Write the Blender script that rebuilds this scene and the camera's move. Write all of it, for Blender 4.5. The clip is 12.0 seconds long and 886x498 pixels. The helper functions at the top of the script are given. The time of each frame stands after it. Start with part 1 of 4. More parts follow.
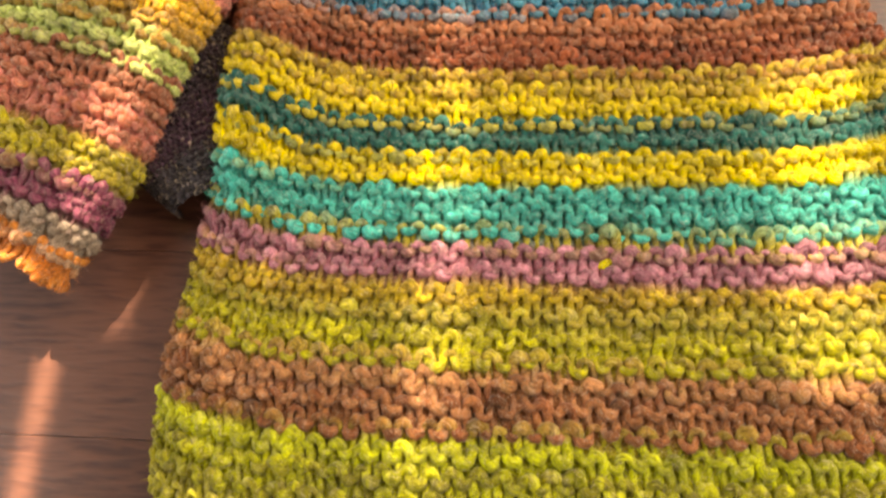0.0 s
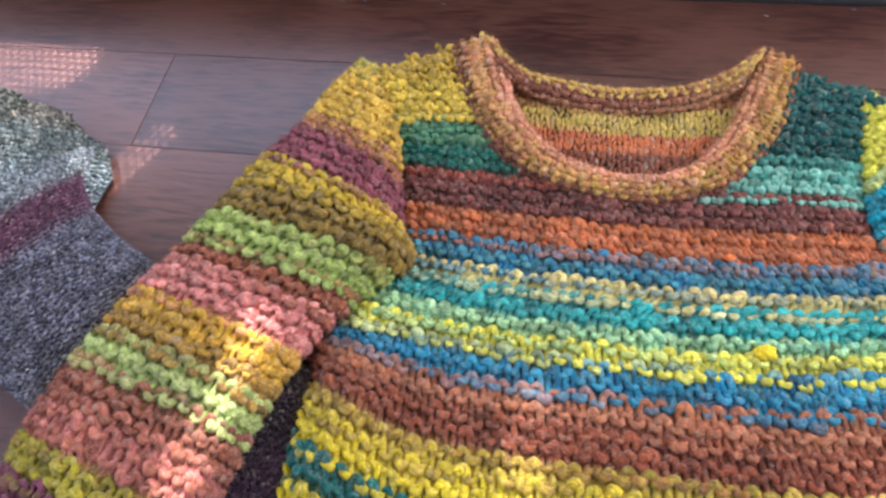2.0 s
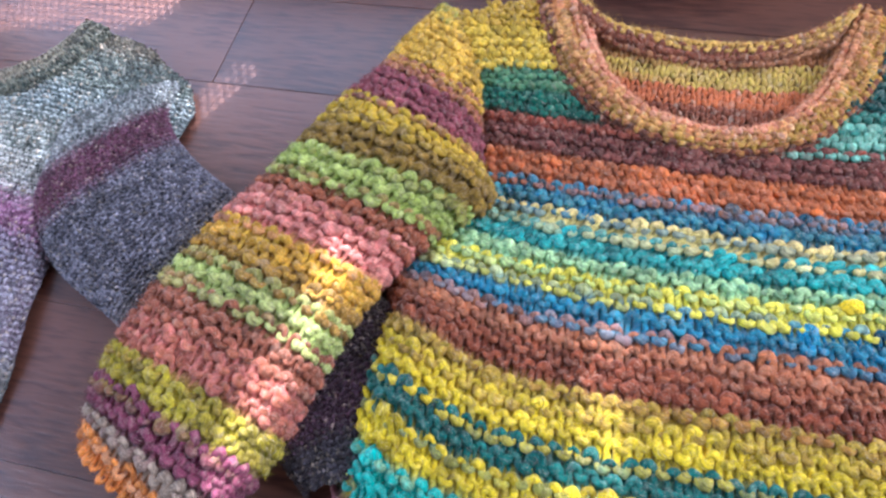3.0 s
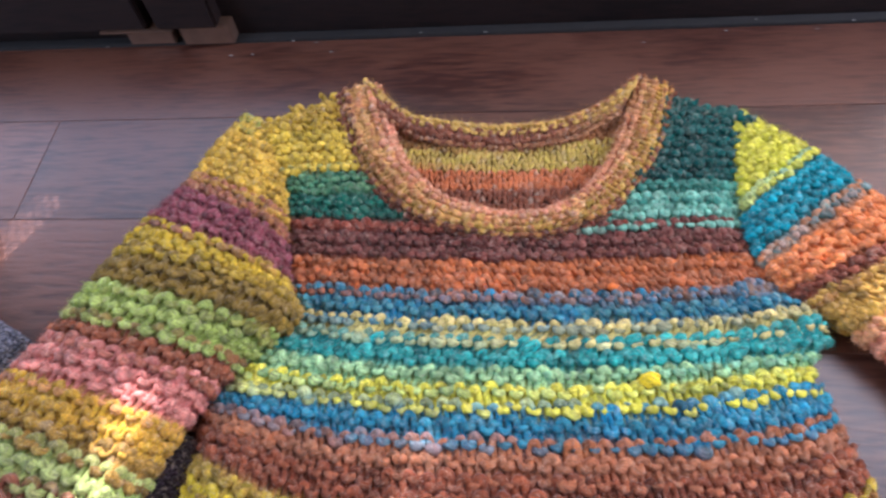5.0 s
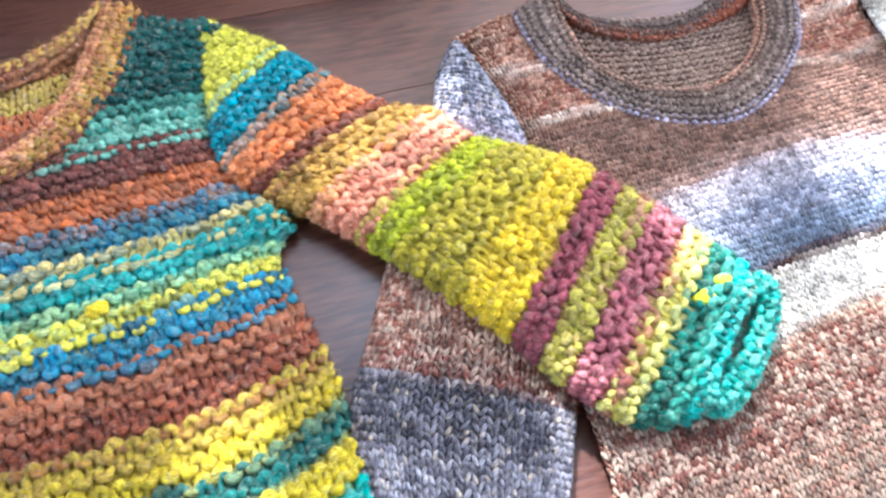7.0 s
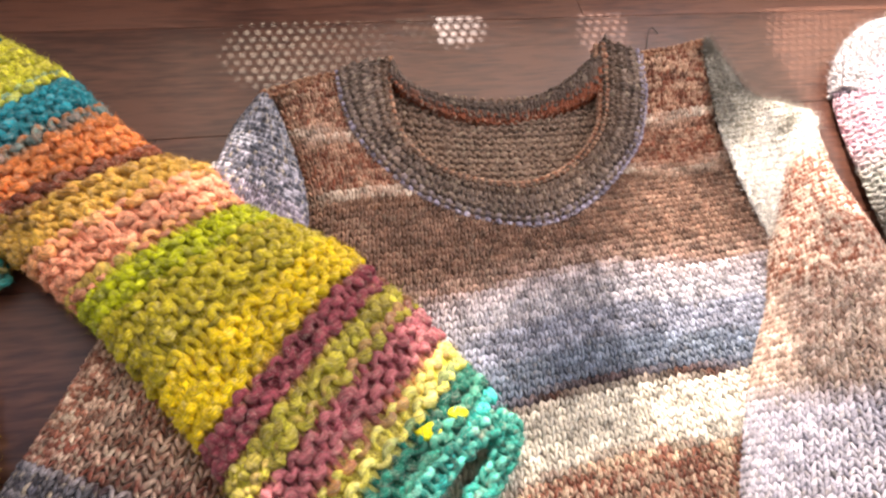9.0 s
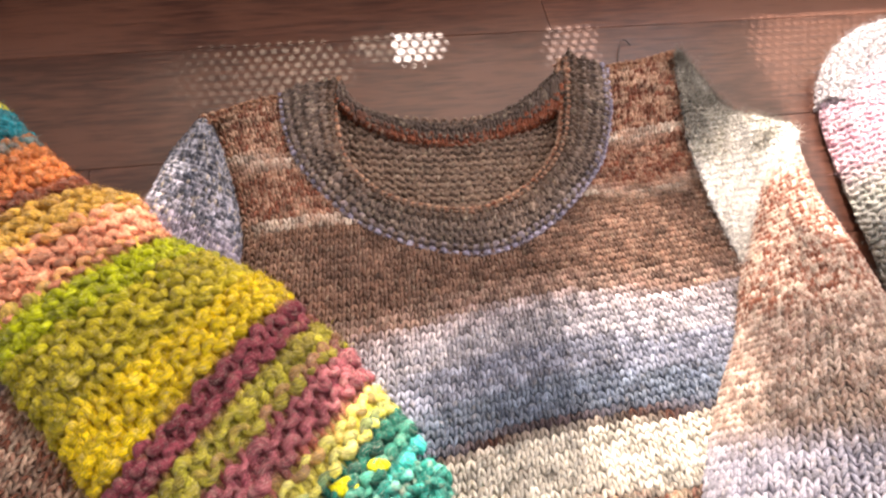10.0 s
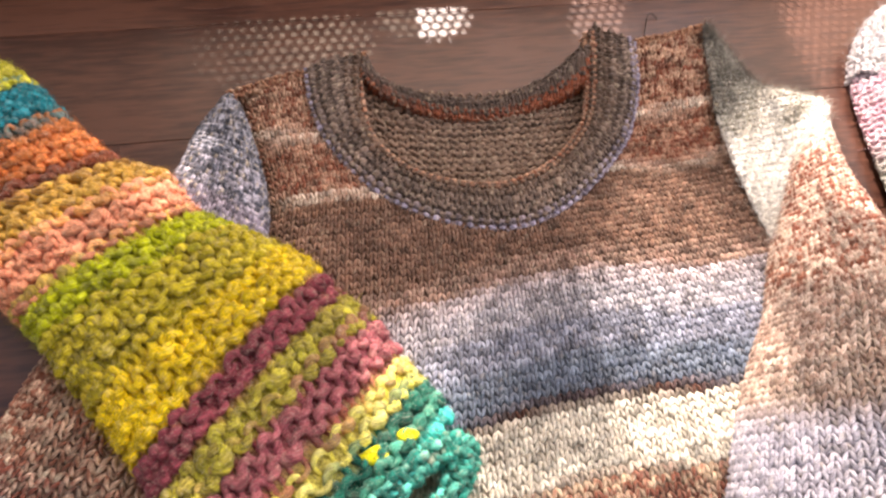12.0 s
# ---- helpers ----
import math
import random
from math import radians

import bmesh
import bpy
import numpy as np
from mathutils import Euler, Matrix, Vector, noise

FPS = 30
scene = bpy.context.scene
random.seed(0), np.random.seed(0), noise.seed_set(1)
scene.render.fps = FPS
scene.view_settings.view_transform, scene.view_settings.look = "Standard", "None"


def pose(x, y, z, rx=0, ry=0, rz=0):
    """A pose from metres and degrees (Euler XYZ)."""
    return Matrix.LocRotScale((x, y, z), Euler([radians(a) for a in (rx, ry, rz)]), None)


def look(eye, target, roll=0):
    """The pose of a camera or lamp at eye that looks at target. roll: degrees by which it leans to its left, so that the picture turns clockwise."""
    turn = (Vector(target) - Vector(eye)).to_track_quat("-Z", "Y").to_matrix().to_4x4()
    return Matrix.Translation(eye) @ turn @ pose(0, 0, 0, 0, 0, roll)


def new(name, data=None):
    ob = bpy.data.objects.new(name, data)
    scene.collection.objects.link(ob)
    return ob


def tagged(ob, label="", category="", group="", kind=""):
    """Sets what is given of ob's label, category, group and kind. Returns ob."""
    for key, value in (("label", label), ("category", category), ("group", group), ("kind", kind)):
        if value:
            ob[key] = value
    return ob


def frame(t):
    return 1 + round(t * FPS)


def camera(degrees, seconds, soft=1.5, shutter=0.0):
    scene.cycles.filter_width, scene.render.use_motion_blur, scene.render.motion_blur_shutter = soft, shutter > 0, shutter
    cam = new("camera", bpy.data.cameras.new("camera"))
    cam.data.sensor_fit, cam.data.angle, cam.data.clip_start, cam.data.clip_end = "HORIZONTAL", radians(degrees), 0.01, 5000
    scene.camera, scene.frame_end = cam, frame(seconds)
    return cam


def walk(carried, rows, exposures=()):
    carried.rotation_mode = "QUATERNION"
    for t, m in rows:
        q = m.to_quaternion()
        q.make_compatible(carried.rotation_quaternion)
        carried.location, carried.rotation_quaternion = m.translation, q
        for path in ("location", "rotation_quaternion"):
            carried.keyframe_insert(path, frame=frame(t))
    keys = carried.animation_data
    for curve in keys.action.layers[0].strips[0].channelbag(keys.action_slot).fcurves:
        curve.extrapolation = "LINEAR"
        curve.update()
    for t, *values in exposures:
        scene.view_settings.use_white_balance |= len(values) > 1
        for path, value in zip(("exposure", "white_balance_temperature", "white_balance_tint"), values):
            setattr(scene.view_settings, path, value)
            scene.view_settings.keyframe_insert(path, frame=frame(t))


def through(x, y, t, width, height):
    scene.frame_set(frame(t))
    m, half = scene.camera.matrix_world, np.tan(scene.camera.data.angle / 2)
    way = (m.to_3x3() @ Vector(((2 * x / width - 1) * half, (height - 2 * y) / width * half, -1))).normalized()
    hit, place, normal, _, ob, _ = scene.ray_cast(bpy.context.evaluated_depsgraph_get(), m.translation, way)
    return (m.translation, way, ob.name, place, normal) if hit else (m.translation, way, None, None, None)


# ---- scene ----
cam = camera(66.7, 12.0, soft=2.5, shutter=0.15)
METRES, EYE, TILT, LEAN, TURN = 1.0, 0.435, -72.0, 4.5, 2.5
ROWS = [
    (0.0, 0.0, 0.0, 0.0, 0.0, 0.0, -0.0),
    (0.5, 0.0001, -0.0119, 0.0471, -1.44, 5.45, -1.72),
    (1.0, 0.0028, -0.0187, 0.1091, -0.35, 8.76, -2.11),
    (1.5, 0.0034, -0.0149, 0.173, 0.83, 11.78, -2.28),
    (2.0, -0.0358, -0.0089, 0.159, 2.2, 12.15, -5.87),
    (2.5, -0.0693, -0.006, 0.1206, 4.13, 10.28, -9.35),
    (4.5, -0.04, -0.0122, 0.1452, 4.24, 10.44, -6.15),
    (5.0, 0.0275, -0.0062, 0.1793, 0.49, 14.61, -0.39),
    (5.5, 0.0927, -0.0054, 0.1705, -3.46, 14.94, 5.13),
    (6.0, 0.1535, -0.0037, 0.1561, -6.32, 13.46, 9.14),
    (6.5, 0.217, -0.0009, 0.1353, -8.44, 11.97, 13.26),
    (7.0, 0.2848, -0.009, 0.1072, -12.09, 10.1, 16.24),
    (9.0, 0.4622, -0.0015, 0.1272, -15.21, 11.68, 8.76),
    (9.5, 0.5069, 0.0184, 0.1243, -12.25, 11.88, 10.28),
    (10.0, 0.5304, 0.0113, 0.1368, -12.82, 13.18, 9.02),
    (10.5, 0.53, 0.0217, 0.1331, -13.91, 12.85, 8.52),
    (11.0, 0.5339, 0.021, 0.1359, -14.77, 12.18, 8.27),
    (11.5, 0.5166, 0.013, 0.1363, -15.02, 13.15, 9.08),
    (12.0, 0.5223, 0.0129, 0.1328, -11.55, 11.81, 8.56),
]
EXPOSURES = [(0.0, 2.5, 8900, 15), (0.5, 2.45, 8600, 14), (1.0, 2.4, 7200, 13), (1.5, 2.3, 6200, 14), (2.5, 2.65, 5250, 19), (5.0, 2.4, 5450, 20), (6.0, 2.65, 5000, 14), (7.0, 2.62, 5200, 11), (9.0, 1.95, 6800, 17), (12.0, 1.75, 6900, 19)]
walk(cam, [(t, pose(0, 0, EYE, TILT, LEAN, TURN) @ pose(METRES * x, METRES * y, METRES * z, 90 + pitch, roll, yaw)) for t, x, y, z, yaw, pitch, roll in ROWS], EXPOSURES)


# ---- world, sun, window light and added fill lamps ----
SUN_EL, SUN_AZ = 46.0, 0.0
world = bpy.data.worlds.new("sky")
world.use_nodes = True
scene.world = world
wn = world.node_tree.nodes
sky = wn.new("ShaderNodeTexSky")
sky.sky_type = "NISHITA"
sky.sun_disc = False
sky.sun_elevation = radians(SUN_EL)
sky.sun_rotation = radians(SUN_AZ)
world.node_tree.links.new(sky.outputs["Color"], wn["Background"].inputs["Color"])
wn["Background"].inputs["Strength"].default_value = 0.08

sun = new("sun", bpy.data.lights.new("sun", "SUN"))
sun.data.energy, sun.data.angle, sun.data.color = 5.0, radians(0.62), (1.0, 0.93, 0.84)
sun.matrix_world = look((0.2, 0.3 + 4 * math.cos(radians(SUN_EL)), 4 * math.sin(radians(SUN_EL))), (0.2, 0.3, 0))


def area_lamp(name, eye, target, sx, sy, watts, colour):
    ob = new(name, bpy.data.lights.new(name, "AREA"))
    ob.data.shape, ob.data.size, ob.data.size_y = "RECTANGLE", sx, sy
    ob.data.energy, ob.data.color = watts, colour
    ob.matrix_world = look(eye, target)
    return ob


# east, west and south lamps are added fill, with no known source there
area_lamp("east_fill_lamp", (1.77, 0.25, 1.10), (0.3, 0.3, 0.0), 1.1, 0.9, 6.0, (0.95, 0.97, 1.0))
area_lamp("west_fill_lamp", (-2.02, -0.45, 1.15), (-0.3, 0.3, 0.0), 1.1, 1.0, 6.0, (0.84, 0.92, 1.0))
area_lamp("south_fill_lamp", (0.2, -2.05, 1.25), (0.2, 0.5, 0.2), 1.8, 1.6, 1.0, (1.0, 0.95, 0.88))
area_lamp("north_window_daylight", (0.85, 0.91, 0.85), (0.70, 0.2, 0.0), 1.3, 0.9, 3.5, (1.0, 0.97, 0.93))


# ---- materials ----
def lin(h):
    """Linear colour from a hex string."""
    c = [int(h[i:i + 2], 16) / 255 for i in (0, 2, 4)]
    return np.array([v / 12.92 if v <= 0.04045 else ((v + 0.055) / 1.055) ** 2.4 for v in c])


def material(name):
    m = bpy.data.materials.new(name)
    m.use_nodes = True
    return m, m.node_tree.nodes, m.node_tree.links, m.node_tree.nodes["Principled BSDF"]


def wool(name, grain, sheen, contrast=0.5, fleck_highlight=0.25):
    """Spun wool whose dye is carried by the mesh's yarn colours."""
    m, n, l, p = material(name)
    dye = n.new("ShaderNodeAttribute")
    dye.attribute_name = "dye"
    tc = n.new("ShaderNodeAttribute")
    tc.attribute_name = "strand"
    fine = n.new("ShaderNodeTexNoise")
    fine.inputs["Scale"].default_value, fine.inputs["Detail"].default_value = grain, 3
    l.new(tc.outputs["Vector"], fine.inputs["Vector"])
    ramp = n.new("ShaderNodeMapRange")
    ramp.inputs["From Min"].default_value, ramp.inputs["From Max"].default_value = 0.32, 0.68
    ramp.inputs["To Min"].default_value, ramp.inputs["To Max"].default_value = 1 - contrast, 1 + contrast
    l.new(fine.outputs["Fac"], ramp.inputs["Value"])
    mul = n.new("ShaderNodeVectorMath")
    mul.operation = "SCALE"
    l.new(dye.outputs["Color"], mul.inputs[0])
    l.new(ramp.outputs["Result"], mul.inputs["Scale"])
    # pale flecks and fibre highlights are mixed into the colour along the yarn
    stray = n.new("ShaderNodeTexNoise")
    stray.inputs["Scale"].default_value, stray.inputs["Detail"].default_value = grain * 1.7, 2
    l.new(tc.outputs["Vector"], stray.inputs["Vector"])
    few = n.new("ShaderNodeMapRange")
    few.inputs["From Min"].default_value, few.inputs["From Max"].default_value = 0.58, 0.70
    few.inputs["To Min"].default_value, few.inputs["To Max"].default_value = 0.0, fleck_highlight
    l.new(stray.outputs["Fac"], few.inputs["Value"])
    mix = n.new("ShaderNodeMix")
    mix.data_type = "RGBA"
    l.new(few.outputs["Result"], mix.inputs["Factor"])
    l.new(mul.outputs["Vector"], mix.inputs["A"])
    mix.inputs["B"].default_value = (0.55, 0.46, 0.36, 1)
    l.new(mix.outputs["Result"], p.inputs["Base Color"])
    p.inputs["Roughness"].default_value = 0.85
    p.inputs["Specular IOR Level"].default_value = 0.12
    p.inputs["Sheen Weight"].default_value = sheen
    p.inputs["Sheen Roughness"].default_value = 0.4
    bump = n.new("ShaderNodeBump")
    bump.inputs["Strength"].default_value, bump.inputs["Distance"].default_value = 0.6, 0.0006
    l.new(fine.outputs["Fac"], bump.inputs["Height"])
    l.new(bump.outputs["Normal"], p.inputs["Normal"])
    return m


def wood(name, dark, light, rough, gloss=0.9, coat=0.0):
    """Old varnished boards, grain along x."""
    m, n, l, p = material(name)
    tc = n.new("ShaderNodeTexCoord")
    info = n.new("ShaderNodeObjectInfo")
    mp = n.new("ShaderNodeMapping")
    mp.inputs["Scale"].default_value = (32.0, 240.0, 240.0)
    shift = n.new("ShaderNodeVectorMath")
    shift.operation = "MULTIPLY_ADD"
    l.new(info.outputs["Random"], shift.inputs[0])
    shift.inputs[1].default_value = (7.0, 3.0, 5.0)
    l.new(tc.outputs["Object"], shift.inputs[2])
    l.new(shift.outputs["Vector"], mp.inputs["Vector"])
    grain = n.new("ShaderNodeTexNoise")
    grain.inputs["Scale"].default_value, grain.inputs["Detail"].default_value = 1.0, 6
    grain.inputs["Distortion"].default_value = 0.3
    l.new(mp.outputs["Vector"], grain.inputs["Vector"])
    cloud = n.new("ShaderNodeTexNoise")
    cloud.inputs["Scale"].default_value, cloud.inputs["Detail"].default_value = 7.0, 4
    l.new(shift.outputs["Vector"], cloud.inputs["Vector"])
    add = n.new("ShaderNodeMath")
    add.operation = "MULTIPLY_ADD"
    l.new(cloud.outputs["Fac"], add.inputs[0])
    add.inputs[1].default_value = 0.8
    l.new(grain.outputs["Fac"], add.inputs[2])
    ramp = n.new("ShaderNodeValToRGB")
    ramp.color_ramp.elements[0].position, ramp.color_ramp.elements[0].color = 0.68, (*dark, 1)
    ramp.color_ramp.elements[1].position, ramp.color_ramp.elements[1].color = 1.1, (*light, 1)
    scale = n.new("ShaderNodeMath")
    scale.operation = "MULTIPLY"
    scale.inputs[1].default_value = 1.0
    l.new(add.outputs["Value"], scale.inputs[0])
    l.new(scale.outputs["Value"], ramp.inputs["Fac"])
    tone = n.new("ShaderNodeMapRange")
    tone.inputs["To Min"].default_value, tone.inputs["To Max"].default_value = 0.8, 1.2
    l.new(info.outputs["Random"], tone.inputs["Value"])
    mul = n.new("ShaderNodeVectorMath")
    mul.operation = "SCALE"
    l.new(ramp.outputs["Color"], mul.inputs[0])
    l.new(tone.outputs["Result"], mul.inputs["Scale"])
    l.new(mul.outputs["Vector"], p.inputs["Base Color"])
    rr = n.new("ShaderNodeMapRange")
    rr.inputs["To Min"].default_value, rr.inputs["To Max"].default_value = rough - 0.1, rough + 0.14
    l.new(cloud.outputs["Fac"], rr.inputs["Value"])
    l.new(rr.outputs["Result"], p.inputs["Roughness"])
    p.inputs["Specular IOR Level"].default_value = gloss
    p.inputs["Coat Weight"].default_value = coat
    p.inputs["Coat Roughness"].default_value = 0.26
    bump = n.new("ShaderNodeBump")
    bump.inputs["Strength"].default_value, bump.inputs["Distance"].default_value = 0.5, 0.0008
    l.new(grain.outputs["Fac"], bump.inputs["Height"])
    l.new(bump.outputs["Normal"], p.inputs["Normal"])
    return m


def plain(name, colour, rough, metal=0.0, vary=0.25, scale=20.0):
    m, n, l, p = material(name)
    tc = n.new("ShaderNodeTexCoord")
    no = n.new("ShaderNodeTexNoise")
    no.inputs["Scale"].default_value, no.inputs["Detail"].default_value = scale, 5
    l.new(tc.outputs["Object"], no.inputs["Vector"])
    mr = n.new("ShaderNodeMapRange")
    mr.inputs["To Min"].default_value, mr.inputs["To Max"].default_value = 1 - vary, 1 + vary
    l.new(no.outputs["Fac"], mr.inputs["Value"])
    mul = n.new("ShaderNodeVectorMath")
    mul.operation = "SCALE"
    mul.inputs[0].default_value = tuple(colour)
    l.new(mr.outputs["Result"], mul.inputs["Scale"])
    l.new(mul.outputs["Vector"], p.inputs["Base Color"])
    p.inputs["Roughness"].default_value, p.inputs["Metallic"].default_value = rough, metal
    bump = n.new("ShaderNodeBump")
    bump.inputs["Strength"].default_value, bump.inputs["Distance"].default_value = 0.2, 0.001
    l.new(no.outputs["Fac"], bump.inputs["Height"])
    l.new(bump.outputs["Normal"], p.inputs["Normal"])
    return m


WOOL_BULKY = wool("bulky_wool", 2.4, 0.1, 0.62, 0.6)
WOOL_FINE = wool("fine_wool", 1.6, 0.1)
WOOL_FUR = wool("brushed_wool", 1.6, 0.4)
FLOOR_WOOD = wood("floor_wood", (0.040, 0.013, 0.009), (0.108, 0.042, 0.025), 0.33, 0.5, 0.3)
DARK_WOOD = wood("sill_wood", (0.004, 0.002, 0.0018), (0.011, 0.005, 0.004), 0.6, 0.25)
STRIP = plain("dusty_black_strip", (0.012, 0.010, 0.009), 0.7, 0.0, 0.6, 60.0)
BRASS = plain("tarnished_brass", (0.16, 0.09, 0.06), 0.5, 0.6, 0.3, 80.0)
PLASTER = plain("plaster", (0.55, 0.5, 0.44), 0.9, 0.0, 0.06, 6.0)
DUST = plain("pale_dust", (0.16, 0.145, 0.135), 0.95, 0.0, 0.2, 200.0)


def thin_cloth(name, colour, through):
    """Pale loosely woven cloth that daylight shines through."""
    m, n, l, p = material(name)
    tr = n.new("ShaderNodeBsdfTranslucent")
    tr.inputs["Color"].default_value = (*through, 1)
    df = n.new("ShaderNodeBsdfDiffuse")
    df.inputs["Color"].default_value = (*colour, 1)
    mix = n.new("ShaderNodeMixShader")
    mix.inputs["Fac"].default_value = 0.8
    l.new(df.outputs["BSDF"], mix.inputs[1])
    l.new(tr.outputs["BSDF"], mix.inputs[2])
    l.new(mix.outputs["Shader"], n["Material Output"].inputs["Surface"])
    return m


# cane tones are picked for how much glow each panel passes to the floor
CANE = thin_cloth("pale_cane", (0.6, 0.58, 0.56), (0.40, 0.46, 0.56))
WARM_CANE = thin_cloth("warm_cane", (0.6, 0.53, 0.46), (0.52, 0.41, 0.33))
# see-through veil, added out of view to dim the sun dots on the floor
DIM_VEIL, gn, gl, gp = material("dim_veil")
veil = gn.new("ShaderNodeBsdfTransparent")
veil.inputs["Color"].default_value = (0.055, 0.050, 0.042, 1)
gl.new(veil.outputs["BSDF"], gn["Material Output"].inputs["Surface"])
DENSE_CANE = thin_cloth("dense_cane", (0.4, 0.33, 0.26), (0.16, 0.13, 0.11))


# ---- building helpers ----
def mesh_object(name, verts, faces, mat, parent=None, label="", smooth=False):
    me = bpy.data.meshes.new(name)
    me.from_pydata([tuple(v) for v in verts], [], [tuple(f) for f in faces])
    me.materials.append(mat)
    if smooth:
        me.shade_smooth()
    ob = new(name, me)
    ob.parent = parent
    return tagged(ob, label)


def part(name, bm, mat, parent, label=""):
    me = bpy.data.meshes.new(name)
    bm.to_mesh(me)
    bm.free()
    me.materials.append(mat)
    ob = new(name, me)
    ob.parent = parent
    return tagged(ob, label)


def block(x0, x1, y0, y1, z0, z1, bevel=0.0):
    bm = bmesh.new()
    bmesh.ops.create_cube(bm, size=1.0)
    for v in bm.verts:
        v.co = Vector(((x0 + x1) / 2 + v.co.x * (x1 - x0), (y0 + y1) / 2 + v.co.y * (y1 - y0), (z0 + z1) / 2 + v.co.z * (z1 - z0)))
    if bevel:
        bmesh.ops.bevel(bm, geom=bm.edges[:], offset=bevel, segments=2, affect="EDGES")
    return bm


def spline(points, at=None):
    """A smooth curve through points: a function of 0..1 that gives (n, k) arrays."""
    p = np.array(points, float)
    q = np.vstack([2 * p[0] - p[1], p, 2 * p[-1] - p[-2]])
    seg = np.linalg.norm(np.diff(p[:, :2], axis=0), axis=1)
    at = np.concatenate([[0], np.cumsum(seg)]) / seg.sum() if at is None else np.asarray(at)

    def f(t):
        t = np.clip(np.asarray(t, float), -0.2, 1.2)
        i = np.clip(np.searchsorted(at, t, side="right") - 1, 0, len(p) - 2)
        w = ((t - at[i]) / (at[i + 1] - at[i]))[..., None]
        a, b, c, d = q[i], q[i + 1], q[i + 2], q[i + 3]
        return 0.5 * (2 * b + (c - a) * w + (2 * a - 5 * b + 4 * c - d) * w ** 2 + (3 * b - a - 3 * c + d) * w ** 3)

    return f


def ripple(x, y, seed=0.0):
    """Soft folds, about -1 to 1."""
    return (np.sin(31 * x + 17 * y + seed) + np.sin(-23 * x + 41 * y + 2.1 * seed + 1) + np.sin(57 * x - 29 * y + 3.7 * seed + 2) * 0.6 + np.sin(71 * x + 63 * y + seed * 1.3) * 0.5) / 3.1


HEATHER = lin("b8a890")


class Dye:
    """Stripes of a yarn that changes colour: rows of (position 0..1, hex, hex of the second ply)."""

    def __init__(self, stripes, blend=0.006):
        self.at = np.array([s[0] for s in stripes])
        self.a = np.array([lin(s[1]) for s in stripes])
        self.b = np.array([lin(s[2] if len(s) > 2 else s[1]) for s in stripes])
        self.blend = blend

    def __call__(self, k, ply):
        i = np.clip(np.searchsorted(self.at, k, side="right") - 1, 0, len(self.at) - 1)
        j = np.maximum(i - 1, 0)
        w = np.clip((k - self.at[i]) / self.blend, 0, 1)
        ply = ply[..., None]
        c = self.a[i] * (1 - ply) + self.b[i] * ply
        d = self.a[j] * (1 - ply) + self.b[j] * ply
        w = w[..., None]
        return d * (1 - w) + c * w


